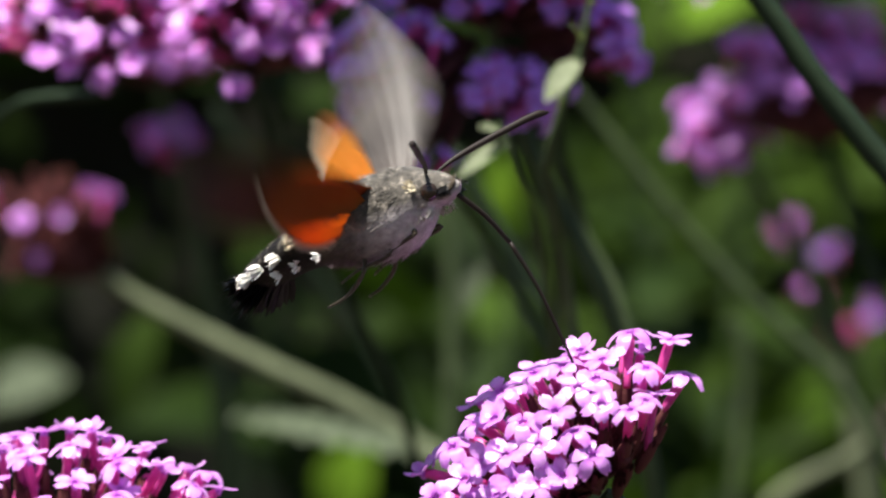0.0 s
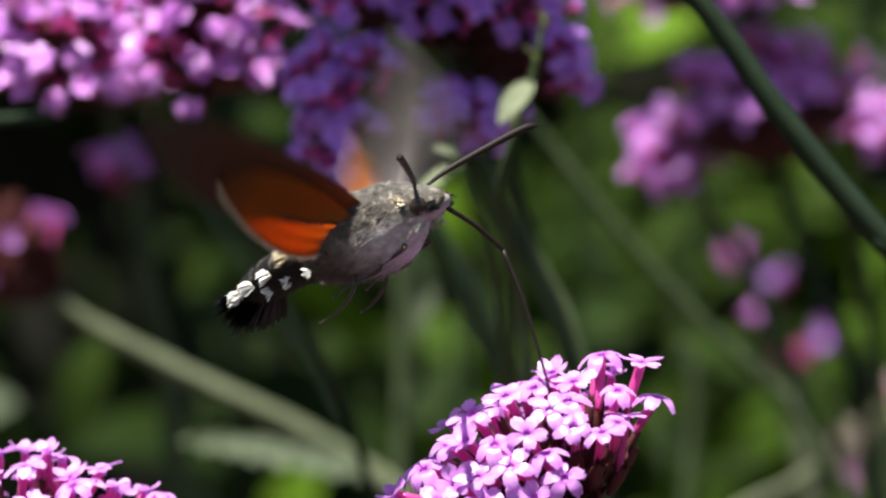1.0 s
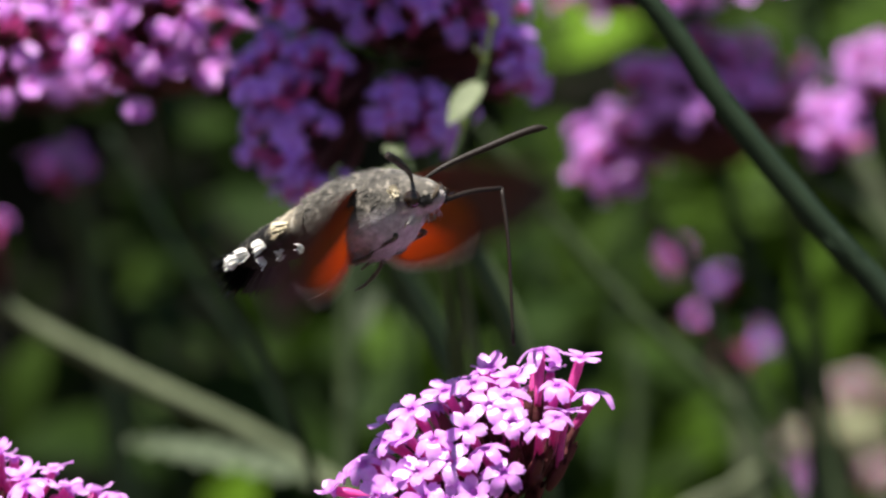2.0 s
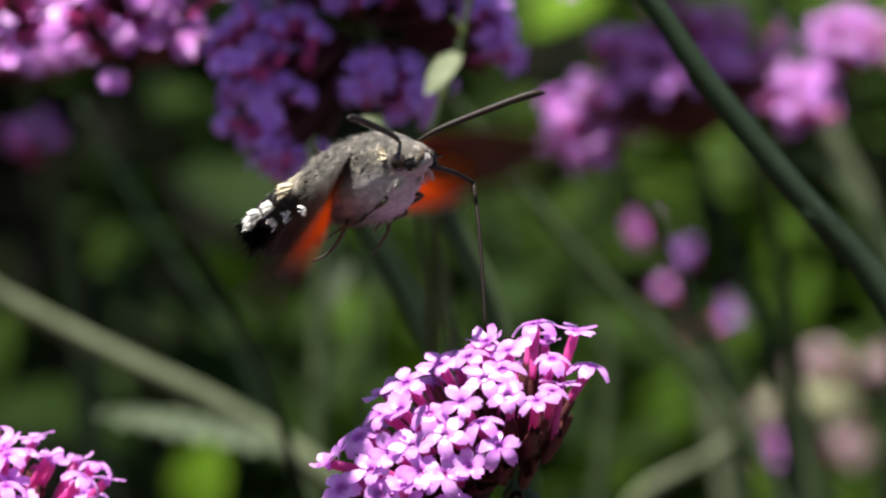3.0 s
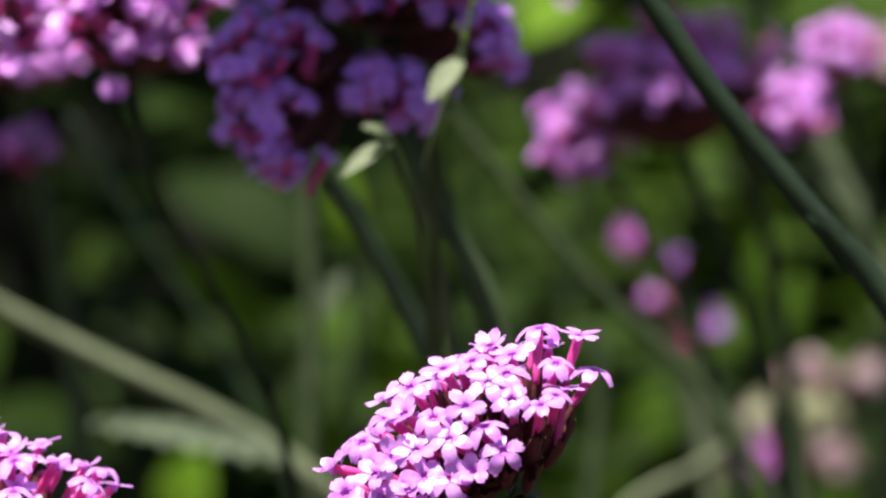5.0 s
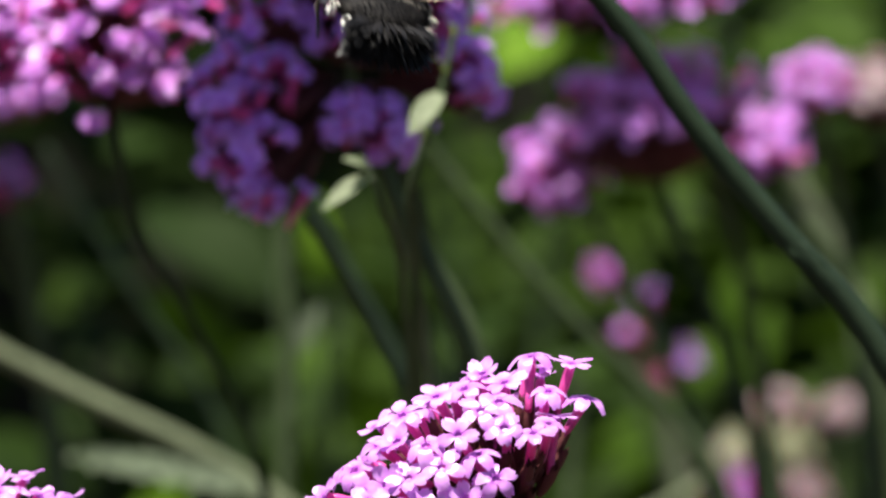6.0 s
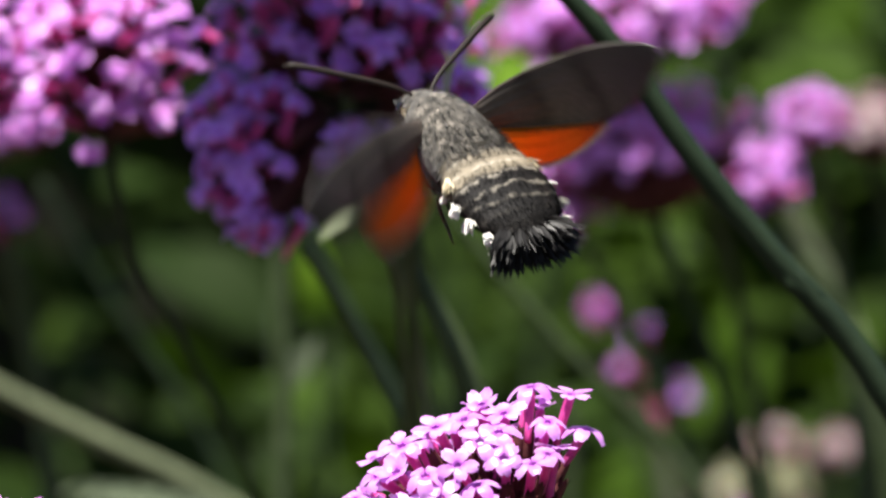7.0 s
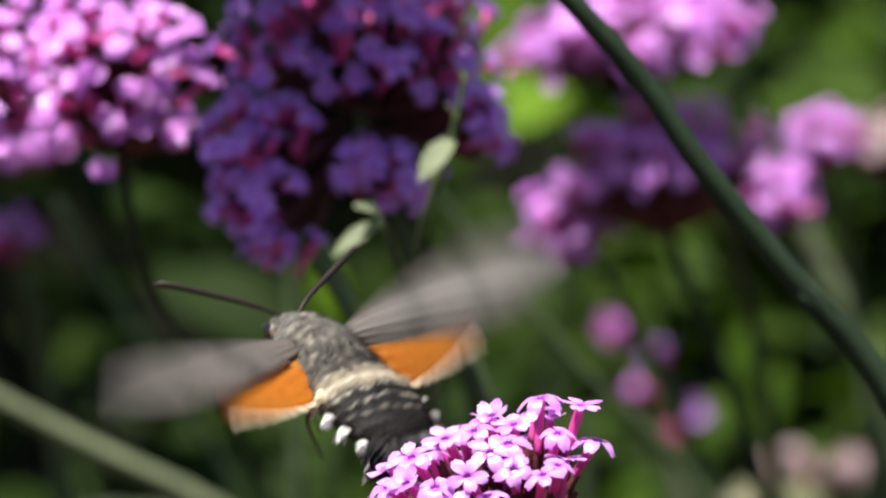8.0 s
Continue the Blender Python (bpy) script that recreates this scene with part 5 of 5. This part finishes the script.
STROKE_RIGHT = [
    (0, -21.8, -34.6, 2.1, 40, -23.4), (0.1, 27.9, 2.8, -5.3, -22, 0), (0.2, 11.6, -0.2, 0.9, -22, 0), (0.3, -27.1, -1.2, -2.3, 22, 0),
    (0.4, 42.4, -33.1, -22.4, -22, 0), (0.5, -26, -30.4, 20.9, 30, -17.6), (0.6, 31.6, -36.2, -22, -22, 0), (0.7, 12.7, -0.4, 1.8, -22, 0),
    (0.8, -20, 0.5, 1.3, 22, 0), (0.9, 52.1, -34.3, -15.3, -22, 0), (1, -46.4, -28.5, 3.9, 16, -10.6), (1.1, -18.5, -3.7, -10.9, 22, 0),
    (1.2, 40.6, -31.6, -20.1, -22, 0), (1.3, -39.2, -9.5, -11.5, 22, 0), (1.4, 32.5, -31.2, -30.8, -22, 0), (1.5, -33.7, -26.6, -1.2, 22, -5.4),
    (1.6, 31.1, -34.5, -31.1, 22, 0), (1.7, 48.7, -36.2, -21.9, -22, 0), (1.8, -24.6, -0.7, -1.6, 22, 0), (1.9, 36.8, -34.6, -22.3, -22, 0),
    (2, 36, -52, -21, -30, -8), (2.1, -15.8, -1, -3.4, 22, 0), (2.2, 47.6, -28.3, -16.6, -22, 0), (2.4, -17, 2.7, 14.6, 22, 0),
    (2.6, 46, -28.2, -15.2, -22, 0), (2.8, -15.6, 3.5, 18, 22, 0), (3, 41.9, -31.3, -11.8, -22, 0), (3.2, -8.4, 3.5, 25.4, 22, 0),
    (3.3, 23.4, -39, 2.5, -30, 0), (3.4, -2.6, 1.8, 26.2, 22, 0), (3.5, 34.2, -34.8, -10.7, -20, -1), (3.6, -4.3, 7.9, 40.5, 22, 0),
    (3.7, 28.5, -32.1, 0.3, 22, 0), (3.8, 32.4, -31.5, 4.8, -22, 0), (3.9, -8.2, 8.3, 34, 22, 0), (4, 28.4, -41.3, -13.7, -25, 7),
    (4.1, 31, -32.6, 6.2, -22, 0), (4.2, -9.8, 7.8, 30.4, 22, 0), (4.3, 24.9, -2.4, 5.2, -22, 0), (4.4, -58.5, -16.6, -9.9, 22, 0),
    (4.5, 24.9, -2.4, 5.2, -22, 0), (4.6, -58.5, -16.6, -9.9, 22, 0), (4.7, 24.9, -2.4, 5.2, -22, 0), (4.8, -58.5, -16.6, -9.9, 22, 0),
    (4.9, 24.9, -2.4, 5.2, -22, 0), (5, -58.5, -16.6, -9.9, 22, 0), (5.2, 24.9, -2.4, 5.2, -22, 0), (5.4, -58.5, -16.6, -9.9, 22, 0),
    (5.6, 24.9, -2.4, 5.2, -22, 0), (5.8, -58.5, -16.6, -9.9, 22, 0), (5.9, -0.9, -12.4, -59, -22, 0), (6, -25.8, -32.2, -41, 22, 0),
    (6.1, -79.6, -73.7, 14.5, -22, 0), (6.2, -76.7, -65, 18.7, -22, 0), (6.3, -88, -33.1, -0.9, 22, 0), (6.4, -79.2, -58.5, 21.5, -22, 0),
    (6.5, -122, -55.9, 40.2, -16, 3.3), (6.6, -74.5, -39.4, -8.8, 22, 0), (6.7, -86.1, -45.3, 20.6, 22, 0), (6.8, -95.3, -45.9, 19.4, -22, 0),
    (6.9, -85.8, -31.1, -1.8, 22, 0), (7, -93.9, -50.9, 41.3, -14, -0.3), (7.1, -92.7, -37, 25, -22, 0), (7.2, -92.9, -23.7, 0.9, 22, 0),
    (7.3, -92.4, -48.2, 29.1, 22, 0), (7.4, -69.8, -45.5, -13.3, -22, 0), (7.5, -86.6, -37.8, 23.9, 12, 2.7), (7.6, -88.3, -66, 35.6, -22, 0),
    (7.7, -43.7, -28.4, -21.7, -22, 0), (7.8, -71.6, -35.4, -9.4, 22, 0), (7.9, -94.4, -59.2, 32.2, -22, 0), (8, -38.4, -27.9, -4.1, -42, 2),
]
# Degrees by which a forewing and a hindwing are turned on their own length at the end of a stroke.
TWIST = {("left", 6.5): (-36, 0), ("right", 7.5): (28, 28), ("left", 8): (10, 0)}
# The proboscis and its outer length, in the moth's space.
SIP = [
    (0, 12.9, 0, -1.4, 44, 57.6, 72.6), (0.1, 12.9, 0, -1.4, 38.9, 61.5, 61.4), (0.2, 12.9, 0, -1.4, 39, 62.2, 60.8),
    (0.3, 12.9, 0, -1.4, 35.6, 62.4, 55.9), (0.4, 12.9, 0, -1.4, 38.2, 64.9, 57.1), (0.5, 12.9, 0, -1.4, 55.3, 56.8, 88.1),
    (0.6, 12.9, 0, -1.4, 46, 49.4, 85.3), (0.7, 12.9, 0, -1.4, 41.3, 48, 80.4), (0.8, 12.9, 0, -1.4, 40.2, 52.8, 72.9),
    (0.9, 12.9, 0, -1.4, 34.8, 59.7, 57.4), (1, 12.9, 0, -1.4, 39.3, 51.3, 73.3), (1.1, 12.9, 0, -1.4, 25.7, 34.5, 72.8),
    (1.2, 12.9, 0, -1.4, 15, 22.8, 66.3), (1.3, 12.9, 0, -1.4, 7.3, 18.6, 42.2), (1.4, 12.9, 0, -1.4, 11.5, 20.3, 58.9),
    (1.5, 12.9, 0, -1.4, 14.4, 31.6, 48.1), (1.6, 12.9, 0, -1.4, 13.2, 19, 69.1), (1.7, 12.9, 0, -1.4, 7.6, 16.9, 48.1),
    (1.8, 12.9, 0, -1.4, 7.4, 12.7, 60.4), (1.9, 12.9, 0, -1.4, 4.9, 7.3, 67.2), (2, 12.9, 0, -1.4, 0.2, 0.2, 73.7),
    (2.1, 12.9, 0, -1.4, 2.4, 3.2, 73.9), (2.2, 12.9, 0, -1.4, 3.9, 4.9, 88.7), (2.4, 12.9, 0, -1.4, 5.8, 5.1, 92.6),
    (2.6, 12.9, 0, -1.4, 10, 6.9, 97.4), (2.8, 12.9, 0, -1.4, 17.5, 10.8, 102.3), (3, 12.9, 0, -1.4, 26.4, 15.3, 106.9),
    (3.2, 12.9, 0, -1.4, 37, 20.3, 111.6), (3.3, 12.9, 0, -1.4, 42.8, 23.3, 113.6), (3.4, 12.9, 0, -1.4, 52.6, 29.3, 119.6),
    (3.5, 12.9, 0, -1.4, 68.5, 38.2, 122.8), (3.6, 12.9, 0, -1.4, 74.4, 48.6, 117.8), (3.7, 12.9, 0, -1.4, 75.5, 46.2, 127.1),
    (3.8, 12.9, 0, -1.4, 75.9, 45.5, 130.3), (3.9, 12.9, 0, -1.4, 78.8, 46.8, 129.7), (4, 12.9, 0, -1.4, 78.9, 46.8, 127),
    (4.1, 12.9, 0, -1.4, 75.6, 42.1, 136.1), (4.2, 12.9, 0, -1.4, 64.2, 32.9, 137.7), (4.267, 12.9, 0, -1.4, 58.4, 44.5, 137.1),
    (4.333, 12.9, 0, -1.4, 51.2, 58.7, 134.4), (4.4, 12.9, 0, -1.4, 35.8, 74.9, 123.8), (4.5, 12.9, 0, -1.4, -90, 76, 0),
    (8, 12.9, 0, -1.4, -90, 76, 0),
]
SIP_TIP = [
    (0, 14.28, 4.39, -8.66, 84.4, 77.6, 96.9), (0.1, 14.86, 3.61, -8.96, 89.4, 71, 108.5), (0.2, 14.85, 3.5, -9.01, 88.7, 71.3, 107.5),
    (0.3, 15.13, 3.3, -9.02, 91.2, 72.2, 108.9), (0.4, 14.88, 3.07, -9.19, 97.3, 71.8, 115), (0.5, 13.05, 4.7, -8.6, -10.3, 84.7, -11.3),
    (0.6, 13.36, 5.57, -7.93, -16.3, 82.2, -18.6), (0.7, 13.86, 5.67, -7.79, 1.8, 86.8, 1.9), (0.8, 14.43, 4.97, -8.25, 123.5, 85.4, 127.3),
    (0.9, 15.24, 3.66, -8.82, 113.2, 70.5, 130), (1, 14.45, 5.14, -8.12, -158.1, 85.8, -159.6), (1.1, 15, 6.77, -6.27, -137, 77.7, -144.8),
    (1.2, 16.09, 7.26, -4.73, -142.8, 72.1, -152.4), (1.3, 18.93, 5.48, -4.15, 167.9, 69.8, 171.6), (1.4, 17.06, 6.91, -4.38, -167.9, 76.9, -170.4),
    (1.5, 17.79, 5.45, -5.91, 176.7, 72.2, 177.6), (1.6, 15.79, 7.6, -4.2, -136.3, 82.1, -141.5), (1.7, 18.39, 6.12, -3.9, -179.7, 74.9, -179.8),
    (1.8, 17.05, 7.29, -3.29, -154.1, 74.1, -160.3), (1.9, 16.21, 7.86, -2.5, -123.2, 78.7, -132.2), (2, 15.31, 8.26, -1.43, -94.3, 77.1, -107),
    (2.1, 15.28, 8.25, -1.88, -108.1, 72.5, -123.9), (2.2, 13.1, 8.57, -2.13, -105.3, 79.2, -117.2), (2.4, 12.51, 8.56, -2.17, -89.4, 78.4, -101.7),
    (2.6, 11.81, 8.47, -2.43, -81, 77.1, -93.7), (2.8, 11.1, 8.25, -3.01, -68.7, 76, -80.9), (3, 10.48, 7.94, -3.67, -60.1, 75, -70.9),
    (3.2, 9.93, 7.5, -4.39, -55.8, 74.9, -64.5), (3.3, 9.73, 7.23, -4.81, -54.6, 75.5, -61.4), (3.4, 9.19, 6.52, -5.61, -47.9, 77.3, -51.7),
    (3.5, 9.24, 5.68, -6.71, -38.1, 79.5, -41.1), (3.6, 10.25, 5.03, -7.85, -105.4, 84.7, -103.6), (3.7, 9.31, 4.75, -7.61, -84.9, 83.9, -87.3),
    (3.8, 9, 4.6, -7.53, -103.5, 84, -104.8), (3.9, 9.13, 4.53, -7.67, -106.8, 82.9, -107.3), (4, 9.36, 4.7, -7.67, -103.3, 83.1, -105.3),
    (4.1, 8.3, 4.43, -7.17, -56.6, 80.4, -57.6), (4.2, 7.56, 4.86, -6.07, -34.4, 77, -35.7), (4.267, 8.4, 4.17, -7.43, 129.3, 64.7, 139),
    (4.333, 9.78, 3.19, -8.75, 124.4, 27.2, 147.8), (4.4, 11.65, 1.86, -9.7, 113.8, -10.4, 159.2), (4.5, 14.98, 0, -9.74, 90, -41.3, 180),
    (8, 14.98, 0, -9.74, 90, -41.3, 180),
]
# The blossom sways: seconds, millimetres to the right and up.
SWAY = [
    (0, -1.508, -0.104), (0.5, -0.244, -0.348), (1, 0.248, -0.308), (1.5, -0.178, 0.461), (2, -1.343, 0.195), (3.5, 0.594, -0.338), (4, 0.379, -0.406),
    (5.5, -0.68, 0.124), (6, 0.419, 0.292), (6.5, 1.314, 0.216), (7, 0.681, -0.047), (7.5, -0.009, -0.084), (8, 0.327, 0.347),
]


def beats(table):
    """Every stroke pose, and the hindwing's lag, with the wing a moment before and after it; wide swings are bridged."""
    keys = []
    for t, a, b, c, v, lag in table:
        m = pose(0, 0, 0, a, b, c).to_quaternion()
        for step in (-1, 0, 1):
            f = round(t * FPS) + step
            if 0 <= f <= 8 * FPS and (step == 0 or abs(t * 10 - round(t * 10)) < 0.01):
                keys.append((f, Euler((radians(v * step), 0, 0)).to_quaternion() @ m, lag))
    rows = [keys[0]]
    for f, q, lag in keys[1:]:
        f0, q0, lag0 = rows[-1]
        n = min(f - f0, int(math.degrees(q0.rotation_difference(q).angle) // 80) + 1)
        for k in range(1, n):
            g = f0 + round((f - f0) * k / n)
            s = (g - f0) / (f - f0)
            rows.append((g, q0.slerp(q, s), lag0 + (lag - lag0) * s))
        rows.append((f, q, lag))
    return [(f / FPS, q.to_matrix().to_4x4(), lag) for f, q, lag in rows]


def motions():
    walk(moth, [(t, pose(x * MM, y * MM, 1.1 + z * MM, a, b, c)) for t, x, y, z, a, b, c in FLIGHT])
    for side, s, table in (("left", 1, STROKE_LEFT), ("right", -1, STROKE_RIGHT)):
        hinge = Matrix.Translation(Vector((ROOT_FORE[0], s * ROOT_FORE[1], ROOT_FORE[2])) * MM)
        seat = Matrix.Translation(Vector((-2.6, s * 0.2, -0.35)) * MM)
        keys = beats(table)
        twist = [next((v for (which, when), v in TWIST.items() if which == side and abs(when - t) < 0.04), (0, 0)) for t, m, lag in keys]
        walk(WINGS[side, "fore"], [(t, hinge @ m @ pose(0, 0, 0, 0, v[0], 0)) for (t, m, lag), v in zip(keys, twist)])
        walk(WINGS[side, "hind"], [(t, hinge @ m @ seat @ pose(0, 0, 0, 0, v[1], s * (8.1 + lag))) for (t, m, lag), v in zip(keys, twist)])
    walk(PROBOSCIS, [(t, pose(x * MM, y * MM, z * MM, a, b, c)) for t, x, y, z, a, b, c in SIP])
    walk(PROBOSCIS_TIP, [(t, pose(x * MM, y * MM, z * MM, a, b, c)) for t, x, y, z, a, b, c in SIP_TIP])
    foot = main_flower.location.copy()
    walk(main_flower, [(t, pose(foot.x + x * MM, foot.y, foot.z + z * MM)) for t, x, z in SWAY])


motions()
